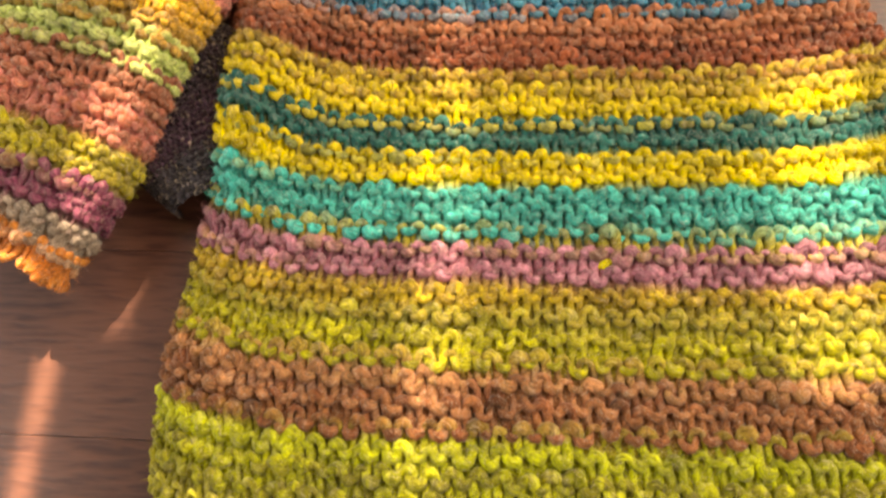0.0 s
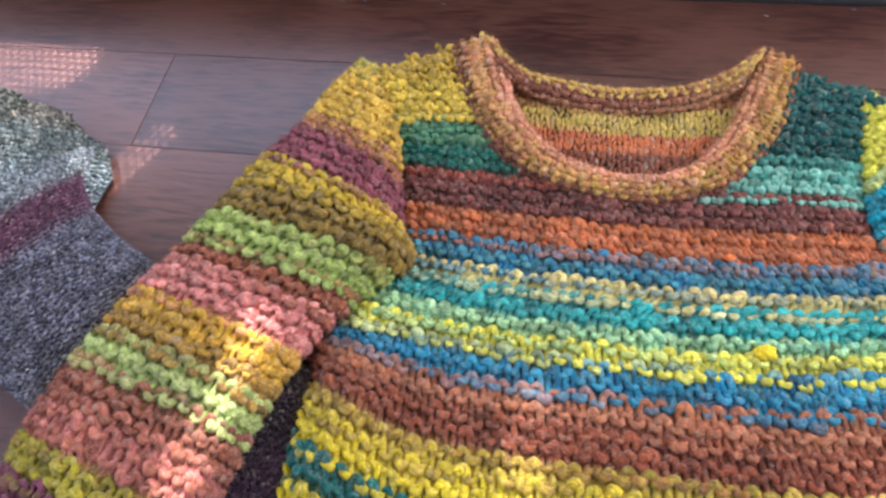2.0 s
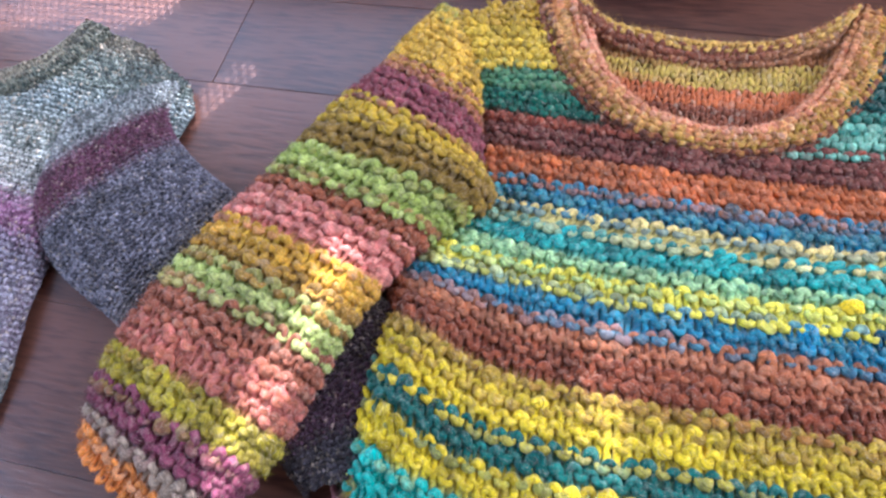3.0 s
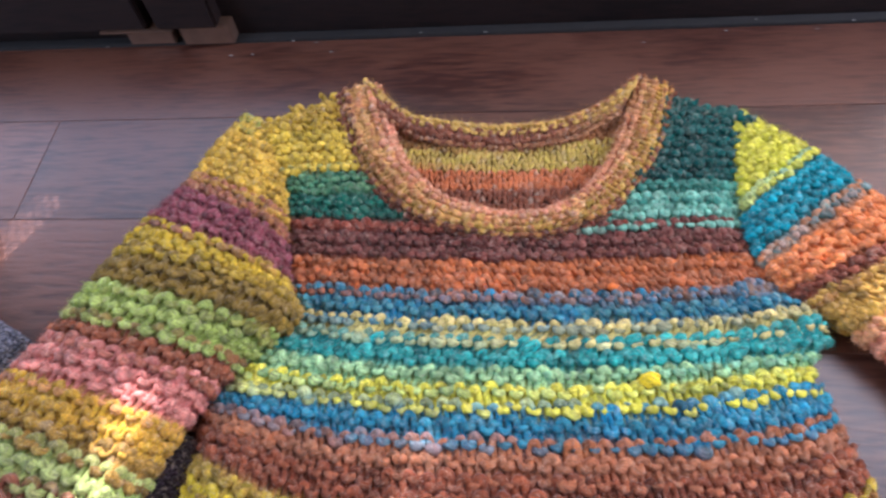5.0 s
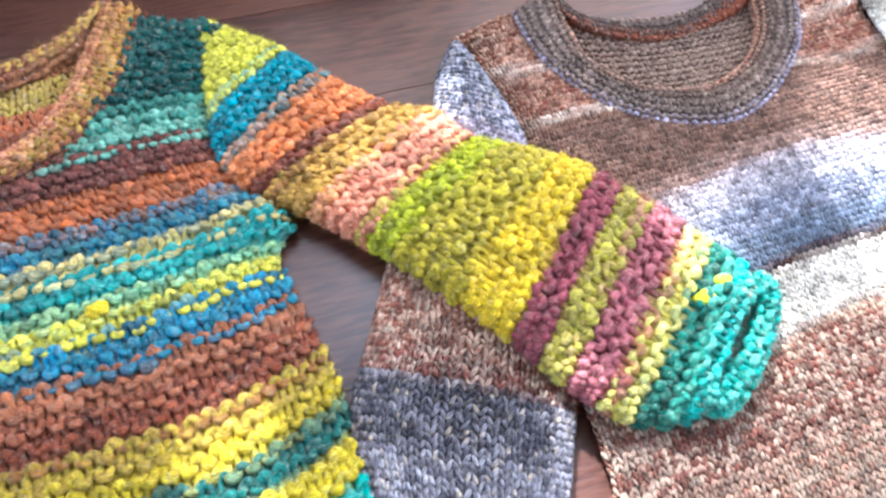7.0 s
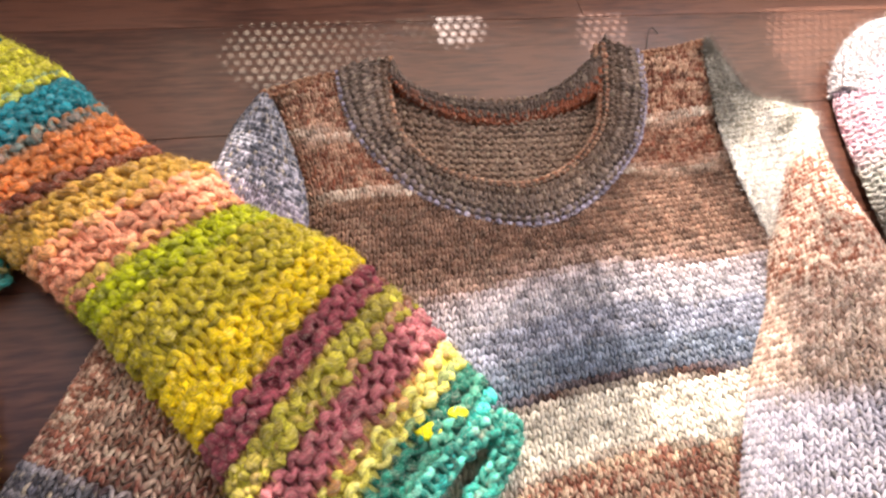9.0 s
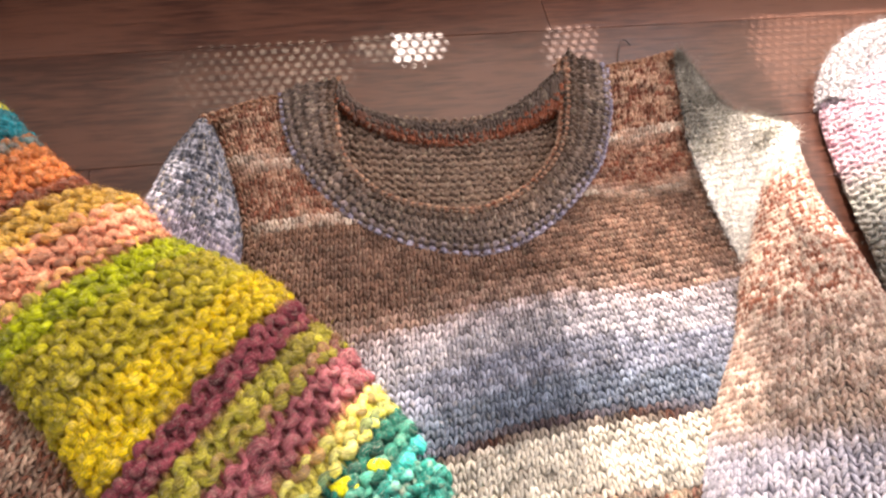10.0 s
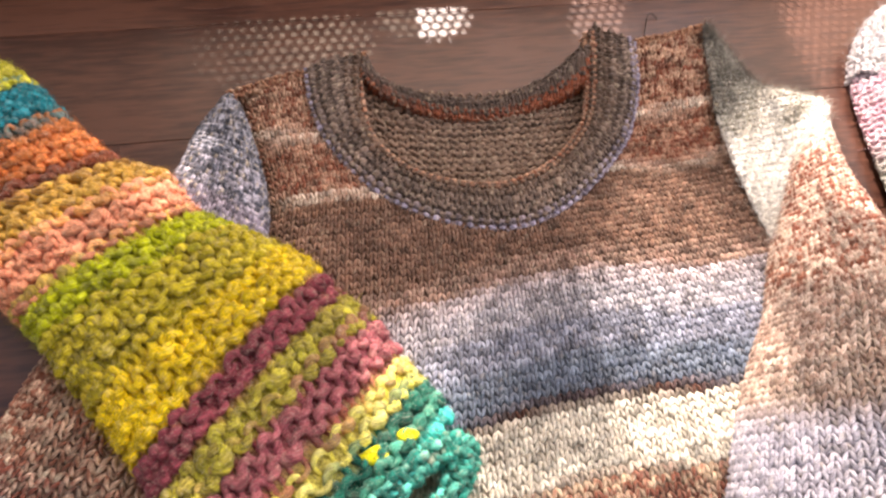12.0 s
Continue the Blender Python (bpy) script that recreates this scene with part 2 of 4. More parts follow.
def knit(name, surface, nu, nv, dye, mat, parent, label="", side="purl", radius=0.0022, keep=None, rings=12, sides=5, marl=0.5,
         slub=0.22, loose=0.11, depth=None, reach=0.68, seed=1, hairs=0, hair_length=0.006, backing=True, where=None, fleck=0.1, heather=1.0, spread=0.78, slant=0.9, creep=0.0):
    """A piece of knitting, yarn by yarn. surface(u, v), 0..1 each, gives the cloth's middle; nu stitches a row, nv rows.
    dye(k, ply) colours the yarn at row position k, which slants along the row and may creep up its loops; where(u, v) may move k."""
    rng = np.random.default_rng(seed)
    ii, jj = np.meshgrid(np.arange(nu), np.arange(nv), indexing="ij")
    ii, jj = ii.ravel(), jj.ravel()
    if keep is not None:
        ok = keep((ii + 0.5) / nu, (jj + 0.5) / nv)
        ii, jj = ii[ok], jj[ok]
    ns = len(ii)
    depth = radius * 0.75 if depth is None else depth
    sign = 1.0 if side == "purl" else -1.0
    t = np.linspace(0, 2 * np.pi, rings + 1)
    t = t - (0.28 if side == "purl" else 0.0) * np.sin(2 * t)
    jit = rng.normal(0, loose, (3, nu + 2, nv + 1))
    jit2 = rng.normal(0, loose, (nu + 2, nv + 1))

    def yarn(tt):
        a = spread if side == "purl" else -0.05
        # no two stitches are alike, but each one meets its neighbour
        w1 = np.clip(tt / (2 * np.pi), -0.1, 1.1)[None, :]
        drift = [g[ii, jj][:, None] * (1 - w1) + g[ii + 1, jj][:, None] * w1 for g in jit]
        foot = jit2[ii, jj][:, None] * (1 - np.cos(tt)[None, :]) * 0.5
        uu = ii[:, None] + (tt + a * np.sin(2 * tt))[None, :] / (2 * np.pi) + drift[0]
        vv = jj[:, None] + 0.5 + reach * np.cos(tt)[None, :] + drift[1] + foot
        dd = sign * depth * np.cos(2 * tt)[None, :] + drift[2] * radius * 2
        return uu / nu, vv / nv, dd

    def place(tt):
        u, v, d = yarn(tt)
        p = surface(u, v)
        e = 2e-3
        n = np.cross(surface(u + e, v) - surface(u - e, v), surface(u, v + e) - surface(u, v - e))
        n /= np.linalg.norm(n, axis=-1, keepdims=True) + 1e-12
        return p + n * d[..., None], n, u, v

    p, n, u, v = place(t)
    e = 0.04
    tan = place(t + e)[0] - place(t - e)[0]
    tan /= np.linalg.norm(tan, axis=-1, keepdims=True) + 1e-12
    b = np.cross(tan, n)
    b /= np.linalg.norm(b, axis=-1, keepdims=True) + 1e-12
    nn = np.cross(b, tan)
    # thick and thin places run on from stitch to stitch
    thick = rng.normal(0, slub, (nu + 2, nv + 1))
    fat = rng.random((nu + 2, nv + 1)) < 0.012
    thick = np.clip(thick + 0.55 * fat * (slub > 0.1), -0.4, 0.7)
    w = (t / (2 * np.pi))[None, :]
    rad = radius * (1 + thick[ii, jj][:, None] * (1 - w) + thick[ii + 1, jj][:, None] * w)
    lump = rng.normal(0, slub * 0.4, (ns, rings + 1))
    lump[:, 0] = lump[:, -1] = 0
    rad = rad * (1 + lump)
    phi = np.arange(sides) * 2 * np.pi / sides
    ring = np.cos(phi)[None, None, :, None] * b[:, :, None, :] + np.sin(phi)[None, None, :, None] * nn[:, :, None, :]
    # two plies twisted round each other
    twist = phi[None, None, :] + (2.0 * t[None, :, None])
    co = p[:, :, None, :] + (rad[:, :, None] * (1 + 0.10 * np.cos(2 * twist)))[..., None] * ring
    # dye: the yarn goes to and fro along the rows
    run = np.where(jj % 2 == 0, 1, -1)[:, None]
    k = (jj[:, None] + 0.5 + run * (u - 0.5) * slant) / nv if where is None else where(u, (jj[:, None] + 0.5 + run * (u - 0.5) * slant + creep * (v * nv - jj[:, None] - 0.5)) / nv)
    plyn = rng.random((nu + 2, nv + 1))
    plym = rng.random((ns, rings + 1))
    ply = np.clip(0.5 + marl * (1.6 * (plym - 0.5) + 1.4 * (plyn[ii, jj][:, None] * (1 - w) + plyn[ii + 1, jj][:, None] * w - 0.5)), 0, 1)
    c = dye(k, ply)
    strand = np.clip(ply[:, :, None] + 0.45 * np.sin(twist), 0, 1)
    cv = dye(np.broadcast_to(k[:, :, None], strand.shape), strand)
    bright = 1 + rng.normal(0, fleck, (nu + 2, nv + 1))
    # stray pale fibres spun into the yarn
    pale = (rng.random((ns, rings + 1)) < 0.07)[..., None] * rng.uniform(0.15, 0.5, (ns, rings + 1, 1)) * heather
    c = c * (1 - pale) + HEATHER * pale
    cv = cv * (1 - pale[:, :, None]) + HEATHER * pale[:, :, None]
    tone = np.clip(bright[ii, jj][:, None] * (1 - w) + bright[ii + 1, jj][:, None] * w + rng.normal(0, fleck * 0.6, (ns, rings + 1)), 0.45, 1.8)
    c = c * tone[..., None]
    col = cv * tone[:, :, None, None]
    base = (np.arange(ns) * (rings + 1) * sides)[:, None, None]
    r0 = (np.arange(rings) * sides)[None, :, None]
    s0 = np.arange(sides)[None, None, :]
    s1 = (s0 + 1) % sides
    quads = np.stack([base + r0 + s0, base + r0 + s1, base + r0 + sides + s1, base + r0 + sides + s0], -1).reshape(-1, 4)
    # fibres follow the twist: (round, round, along)
    along = (ii[:, None] + 37.0 * jj[:, None] + w) * 1.6
    fib = np.empty(co.shape)
    fib[..., 0], fib[..., 1], fib[..., 2] = np.cos(twist) * 1.5, np.sin(twist) * 1.5, along[:, :, None]
    vs, cs, qs, fs = [co.reshape(-1, 3)], [col.reshape(-1, 3)], [quads], [fib.reshape(-1, 3)]
    count = ns * (rings + 1) * sides
    if backing:
        # the cloth's inner face closes the gaps between the loops, dye darkened as recess shade
        gu, gv = np.meshgrid(np.arange(nu + 1) / nu, np.arange(nv + 1) / nv, indexing="ij")
        bp = surface(gu, gv)
        ee = 2e-3
        bn = np.cross(surface(gu + ee, gv) - surface(gu - ee, gv), surface(gu, gv + ee) - surface(gu, gv - ee))
        bn /= np.linalg.norm(bn, axis=-1, keepdims=True) + 1e-12
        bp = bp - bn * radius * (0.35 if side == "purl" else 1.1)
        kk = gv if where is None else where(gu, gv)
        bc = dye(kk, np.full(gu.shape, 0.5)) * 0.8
        fi, fj = ii, jj
        f = np.stack([fi * (nv + 1) + fj, (fi + 1) * (nv + 1) + fj, (fi + 1) * (nv + 1) + fj + 1, fi * (nv + 1) + fj + 1], -1) + count
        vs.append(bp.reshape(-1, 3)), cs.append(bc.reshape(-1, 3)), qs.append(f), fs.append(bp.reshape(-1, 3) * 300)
        count += (nu + 1) * (nv + 1)
    tris = None
    if hairs and ns:
        hs, hr = rng.integers(0, ns, hairs), rng.integers(0, rings + 1, hairs)
        hp, hn, ht = p[hs, hr], n[hs, hr], tan[hs, hr]
        way = hn * rng.uniform(0.0, 0.7, (hairs, 1)) + rng.normal(0, 0.6, (hairs, 3))
        way /= np.linalg.norm(way, axis=1, keepdims=True)
        ln = hair_length * rng.uniform(0.4, 1.3, (hairs, 1))
        side_way = np.cross(way, rng.normal(0, 1, (hairs, 3)))
        side_way /= np.linalg.norm(side_way, axis=1, keepdims=True) + 1e-9
        wd = 0.00009
        start = hp + way * rad[hs, hr][:, None] * 0.7
        bend = rng.normal(0, 0.25, (hairs, 3)) * ln
        mid = start + way * ln * 0.55
        end = start + way * ln + bend
        hv = np.stack([start - side_way * wd, start + side_way * wd, mid + side_way * wd * 0.8, mid - side_way * wd * 0.8, end], 1)
        hc = np.repeat(c[hs, hr][:, None, :], 5, 1)
        h0 = count + np.arange(hairs)[:, None] * 5
        qs.append(h0 + np.array([[0, 1, 2, 3]]))
        tris = h0 + np.array([[3, 2, 4]])
        vs.append(hv.reshape(-1, 3)), cs.append(hc.reshape(-1, 3)), fs.append(np.repeat(rng.uniform(0, 50, (hairs, 3)), 5, 0))
    vs, cs, qs, fs = np.vstack(vs), np.vstack(cs), np.vstack(qs), np.vstack(fs)
    return loops_mesh(name, vs, qs, tris, cs, fs, mat, parent, label)


def loops_mesh(name, vs, qs, tris, cs, fs, mat, parent, label):
    nt = 0 if tris is None else len(tris)
    me = bpy.data.meshes.new(name)
    me.vertices.add(len(vs))
    me.vertices.foreach_set("co", vs.astype(np.float32).ravel())
    corner = qs.ravel() if nt == 0 else np.concatenate([qs.ravel(), tris.ravel()])
    me.loops.add(len(corner))
    me.loops.foreach_set("vertex_index", corner.astype(np.int32))
    me.polygons.add(len(qs) + nt)
    start = np.concatenate([np.arange(len(qs)) * 4, len(qs) * 4 + np.arange(nt) * 3])
    me.polygons.foreach_set("loop_start", start.astype(np.int32))
    me.update(calc_edges=True)
    me.shade_smooth()
    at = me.attributes.new("dye", "FLOAT_COLOR", "POINT")
    rgba = np.ones((len(cs), 4), np.float32)
    rgba[:, :3] = np.clip(cs, 0.002, 0.95)
    at.data.foreach_set("color", rgba.ravel())
    fa = me.attributes.new("strand", "FLOAT_VECTOR", "POINT")
    fa.data.foreach_set("vector", fs.astype(np.float32).ravel())
    me.materials.append(mat)
    ob = new(name, me)
    ob.parent = parent
    return tagged(ob, label)


def thing(name, x, y, label, category, group=""):
    return tagged(new(name), label, category, group)


def knots(left, right):
    """Where the pairs of edge points lie along the middle, 0..1."""
    mid = (np.array(left, float) + np.array(right, float)) / 2
    seg = np.linalg.norm(np.diff(mid, axis=0), axis=1)
    return np.concatenate([[0], np.cumsum(seg)]) / seg.sum()


def turned(f):
    """The same cloth with its rows running along it."""
    return lambda u, v: f(1 - v, u)


def tube(left, right, crest, floor_z, wrap=0.14, seed=0.0, fold=0.002, power=0.8):
    """A sleeve lying flat between two edges; crest(v): its height over its floor_z(v)."""
    at = knots(left, right)
    fl, fr = spline(left, at), spline(right, at)

    def f(u, v):
        a, b = fl(v), fr(v)
        th = np.pi * (1 + wrap) - u * np.pi * (1 + 2 * wrap)
        cs, sn = np.cos(th), np.sin(th)
        s = 0.5 + 0.5 * np.sign(cs) * np.abs(cs) ** 0.9
        p = a * (1 - s)[..., None] + b * s[..., None]
        h = crest(v)
        z = floor_z(v) + h * (0.36 + 0.64 * np.sign(sn) * np.abs(sn) ** power)
        z = z + fold * ripple(p[..., 0], p[..., 1], seed) * np.clip(sn, 0, 1)
        return np.stack([p[..., 0], p[..., 1], z], -1)

    return f


def level(*pairs):
    xs, ys = [p[0] for p in pairs], [p[1] for p in pairs]
    return lambda v: np.interp(v, xs, ys)


# ---- the setting ----
BOARD, JOINT0 = 0.128, 0.647
floor = tagged(new("floor"), "dark reddish-brown varnished wooden floorboards with thin dark joints", "floor", kind="structure")
under = block(-2.0, 1.75, -2.2, 0.775, -0.06, -0.021)
part("subfloor", under, STRIP, floor)


def board_mesh(length, width):
    bm = block(-length / 2, length / 2, -width / 2 + 0.00015, width / 2 - 0.00015, -0.02, 0.0, 0.0004)
    me = bpy.data.meshes.new("floorboard")
    bm.to_mesh(me)
    bm.free()
    me.materials.append(FLOOR_WOOD)
    return me


def floorboard(x0, x1, y0, y1):
    ob = new("floorboard", board_mesh(x1 - x0 - 0.0003, y1 - y0))
    ob.location = ((x0 + x1) / 2, (y0 + y1) / 2, 0)
    ob.parent = floor


rng_floor = random.Random(3)
y = JOINT0
cuts = {0: [-1.35, 0.755], 1: [-0.452, 1.32], 2: [-1.1, 0.35]}
floorboard(-2.0, 0.755, JOINT0, 0.7615)
floorboard(0.755, 1.75, JOINT0, 0.7615)
row = 1
while y > -2.19:
    y0 = max(y - BOARD, -2.2)
    xs = [-2.0] + cuts.get(row, sorted([rng_floor.uniform(-1.6, -0.6), rng_floor.uniform(0.3, 1.6)])) + [1.75]
    for xa, xb in zip(xs, xs[1:]):
        floorboard(xa, xb, y0, y)
    y, row = y0, row + 1

strip = part("threshold_strip", block(-2.0, 1.75, 0.7618, 0.775, -0.02, 0.003, 0.001), STRIP, None)
tagged(strip, "dusty black threshold strip along the edge of the floor", "threshold", kind="structure")

wall_window = tagged(new("wall_north"), "very dark stained wooden window wall with a low sill", "wall", kind="structure")
part("sill_board", block(-2.0, 1.75, 0.776, 0.86, 0.0, 0.105, 0.002), DARK_WOOD, wall_window)
part("sill_cap", block(-2.0, 1.75, 0.772, 0.88, 0.1055, 0.125, 0.003), DARK_WOOD, wall_window)
part("head", block(-2.0, 1.75, 0.78, 0.96, 2.05, 2.4), PLASTER, wall_window)
part("jamb", block(-2.0, -1.2, 0.78, 0.9, 0.1255, 2.05), PLASTER, wall_window)
part("jamb", block(1.6, 1.75, 0.78, 0.9, 0.1255, 2.05), PLASTER, wall_window)
# unseen side walls; their openings are added to hold the fill lamps
for nm, xa, xb in (("wall_west", -2.1, -2.0), ("wall_east", 1.75, 1.85)):
    wall = tagged(new(nm), "plain plastered wall with an added opening for a fill lamp", "wall", kind="structure")
    for y0, y1, z0, z1 in ((-2.3, -1.05, -0.06, 2.4), (0.85, 0.96, -0.06, 2.4), (-1.05, 0.85, -0.06, 0.6), (-1.05, 0.85, 1.7, 2.4)):
        part("wall_panel", block(xa, xb, y0, y1, z0, z1), PLASTER, wall)
tagged(part("wall_south", block(-2.0, 1.75, -2.3, -2.2, -0.06, 2.4), PLASTER, None), "plain plastered wall", "wall", kind="structure")
tagged(part("ceiling", block(-2.1, 1.85, -2.3, 0.9, 2.401, 2.5), PLASTER, None), "plain plastered ceiling", "ceiling", kind="structure")

# foot of the sliding window frame: two dark stiles on brass guides
frame_foot = thing("window_stile_foot", -0.4, 0.77, "dark window stile feet on small tarnished brass guides", "window frame")
part("stile", block(-0.62, -0.374, 0.755, 0.7755, 0.026, 0.075, 0.003), DARK_WOOD, frame_foot)
part("stile", block(-0.362, -0.292, 0.752, 0.7755, 0.028, 0.075, 0.003), DARK_WOOD, frame_foot)
part("guide", block(-0.405, -0.352, 0.760, 0.7752, 0.0032, 0.025, 0.001), BRASS, frame_foot, "tarnished brass guide")
part("guide", block(-0.340, -0.282, 0.757, 0.7752, 0.0032, 0.027, 0.001), BRASS, frame_foot, "tarnished brass guide")
part("lip", block(-0.43, -0.345, 0.752, 0.7752, 0.0252, 0.0268, 0.0005), BRASS, frame_foot, "thin brass lip")

# ---- unseen cane blind in the window: open weave, gaps between panels shape the sun ----
BLIND_Y, PITCH = 0.93, 0.0098
slope = math.tan(radians(SUN_EL))
blind = thing("cane_blind", 0.2, BLIND_Y, "unseen woven cane window blind with an open weave and gaps", "blind")
# runs of looser weave, set where sun should land: ends (x, floor y), half width, looseness 0..1 (1: an open gap)
LOOSE = [(-0.305, -0.20, -0.305, 0.060, 0.008, 1.0), (-0.266, 0.085, -0.238, 0.275, 0.014, 0.92), (0.33, 0.38, 0.36, 0.45, 0.05, 0.5), (-0.040, -0.05, -0.036, 0.27, 0.022, 0.56), (0.185, 0.02, 0.200, 0.22, 0.034, 0.66),
         (0.44, 0.610, 0.52, 0.612, 0.048, 0.50), (0.592, 0.645, 0.620, 0.642, 0.034, 0.76), (0.58, 0.662, 0.60, 0.664, 0.020, 0.24), (0.765, 0.61, 0.785, 0.69, 0.030, 0.75),
         (1.04, 0.52, 1.06, 0.70, 0.11, 0.97), (1.10, 0.05, 1.10, 0.50, 0.150, 0.66), (-0.75, 0.605, -0.585, 0.632, 0.055, 0.85), (-0.75, 0.669, -0.545, 0.671, 0.006, 1.0), (-0.465, 0.455, -0.425, 0.535, 0.020, 0.66),
         (0.395, 0.40, 0.405, 0.47, 0.026, 0.85), (0.55, 0.19, 0.545, 0.27, 0.036, 0.9), (0.690, 0.22, 0.700, 0.33, 0.032, 0.72), (0.665, 0.42, 0.70, 0.34, 0.020, 0.45),
         (0.895, 0.36, 0.900, 0.46, 0.038, 0.97), (0.77, 0.29, 0.79, 0.32, 0.03, 0.6), (0.750, 0.36, 0.740, 0.25, 0.060, 0.97), (0.58, 0.25, 0.57, 0.31, 0.035, 0.5), (0.815, 0.32, 0.855, 0.42, 0.042, 0.66), (0.82, 0.12, 0.83, 0.27, 0.07, 0.32), (0.41, 0.10, 0.412, 0.18, 0.022, 0.95), (0.42, 0.42, 0.53, 0.30, 0.05, 0.36), (0.50, 0.08, 0.72, 0.12, 0.12, 0.58), (-0.66, 0.30, -0.58, 0.48, 0.07, 0.45), (0.975, 0.40, 0.985, 0.60, 0.045, 0.97)]


def looseness(x, h):
    fy = BLIND_Y - h / slope
    best = 0.0
    for xa, ya, xb, yb, half, strength in LOOSE:
        dx, dy = xb - xa, yb - ya
        k = min(1.0, max(0.0, ((x - xa) * dx + (fy - ya) * dy) / (dx * dx + dy * dy)))
        d = math.hypot(x - xa - k * dx, fy - ya - k * dy) / half
        if d < 1:
            best = max(best, strength if strength == 1.0 else strength * min(1.0, 1.9 * (1 - d) ** 0.6))
    return best


def cane_sheet(first, last, low, high):
    verts, faces = [], []
    nx, nz = round((last - first) / PITCH), round((high - low) / PITCH)
    a = PITCH / 2
    for i in range(nx):
        for j in range(nz):
            x, h = first + (i + 0.5) * PITCH, low + (j + 0.5) * PITCH
            x += PITCH / 2 if j % 2 else 0.0
            w = looseness(x, h)
            k = len(verts)
            if w >= 0.999:
                continue
            if w < 0.04:
                verts += [(x - a, BLIND_Y, h - a), (x + a, BLIND_Y, h - a), (x + a, BLIND_Y, h + a), (x - a, BLIND_Y, h + a)]
                faces.append((k, k + 1, k + 2, k + 3))
                continue
            outer = [(x - a, h - a), (x, h - a), (x + a, h - a), (x + a, h), (x + a, h + a), (x, h + a), (x - a, h + a), (x - a, h)]
            verts += [(px, BLIND_Y, pz) for px, pz in outer]
            r = min(0.97 * a, PITCH * 0.46 * w)
            for q in range(8):
                ang = math.radians(225 + 45 * q)
                verts.append((x + r * math.cos(ang), BLIND_Y, h + r * math.sin(ang)))
            for q in range(8):
                faces.append((k + q, k + (q + 1) % 8, k + 8 + (q + 1) % 8, k + 8 + q))
    return verts, faces


P1, P2, P3 = 114, 48, 140
X1, X2 = -1.3 + P1 * PITCH, -1.3 + (P1 + P2) * PITCH
Z0, Z1, Z2 = 0.15, 0.15 + 48 * PITCH, 0.15 + 118 * PITCH
# pale and dense panels are placed to brighten or darken the floor's reflection
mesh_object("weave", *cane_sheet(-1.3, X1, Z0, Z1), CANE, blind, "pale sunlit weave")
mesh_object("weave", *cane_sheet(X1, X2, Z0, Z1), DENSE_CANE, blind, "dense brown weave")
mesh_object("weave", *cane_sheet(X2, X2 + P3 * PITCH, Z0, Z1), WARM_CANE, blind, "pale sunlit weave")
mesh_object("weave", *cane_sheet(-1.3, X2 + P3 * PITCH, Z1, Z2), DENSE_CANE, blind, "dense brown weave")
# this sheet is added to weaken the sun through one run of holes
mesh_object("sun_veil", [(0.34, BLIND_Y + 0.012, 0.296), (0.60, BLIND_Y + 0.012, 0.296), (0.60, BLIND_Y + 0.012, 0.425), (0.34, BLIND_Y + 0.012, 0.425)], [(0, 1, 2, 3)], DIM_VEIL, blind, "unseen veil added to dim the sun dots")
part("rail", block(-1.3, 1.7, BLIND_Y - 0.012, BLIND_Y + 0.012, 1.29, 1.315, 0.004), CANE, blind)
for cx in (-0.9, 0.2, 1.3):
    part("cord", block(cx - 0.003, cx + 0.003, BLIND_Y - 0.003, BLIND_Y + 0.003, 1.31, 2.052), CANE, blind)


# ---- bulky striped sweater ----
BODY_Y0, BODY_LEN = -0.06, 0.72
Y_LEFT, X_LEFT = zip((-0.06, -0.205), (0.0, -0.212), (0.06, -0.217), (0.12, -0.206), (0.18, -0.204), (0.24, -0.206), (0.30, -0.206), (0.345, -0.206), (0.375, -0.195),
                     (0.40, -0.172), (0.43, -0.163), (0.46, -0.168), (0.50, -0.174), (0.555, -0.19), (0.612, -0.218), (0.70, -0.25))
Y_RIGHT, X_RIGHT = zip((-0.06, 0.30), (0.0, 0.295), (0.1, 0.285), (0.20, 0.276), (0.27, 0.268), (0.32, 0.258), (0.35, 0.249), (0.38, 0.247), (0.395, 0.262), (0.41, 0.262),
                       (0.43, 0.245), (0.455, 0.226), (0.50, 0.212), (0.584, 0.229), (0.612, 0.238), (0.70, 0.26))


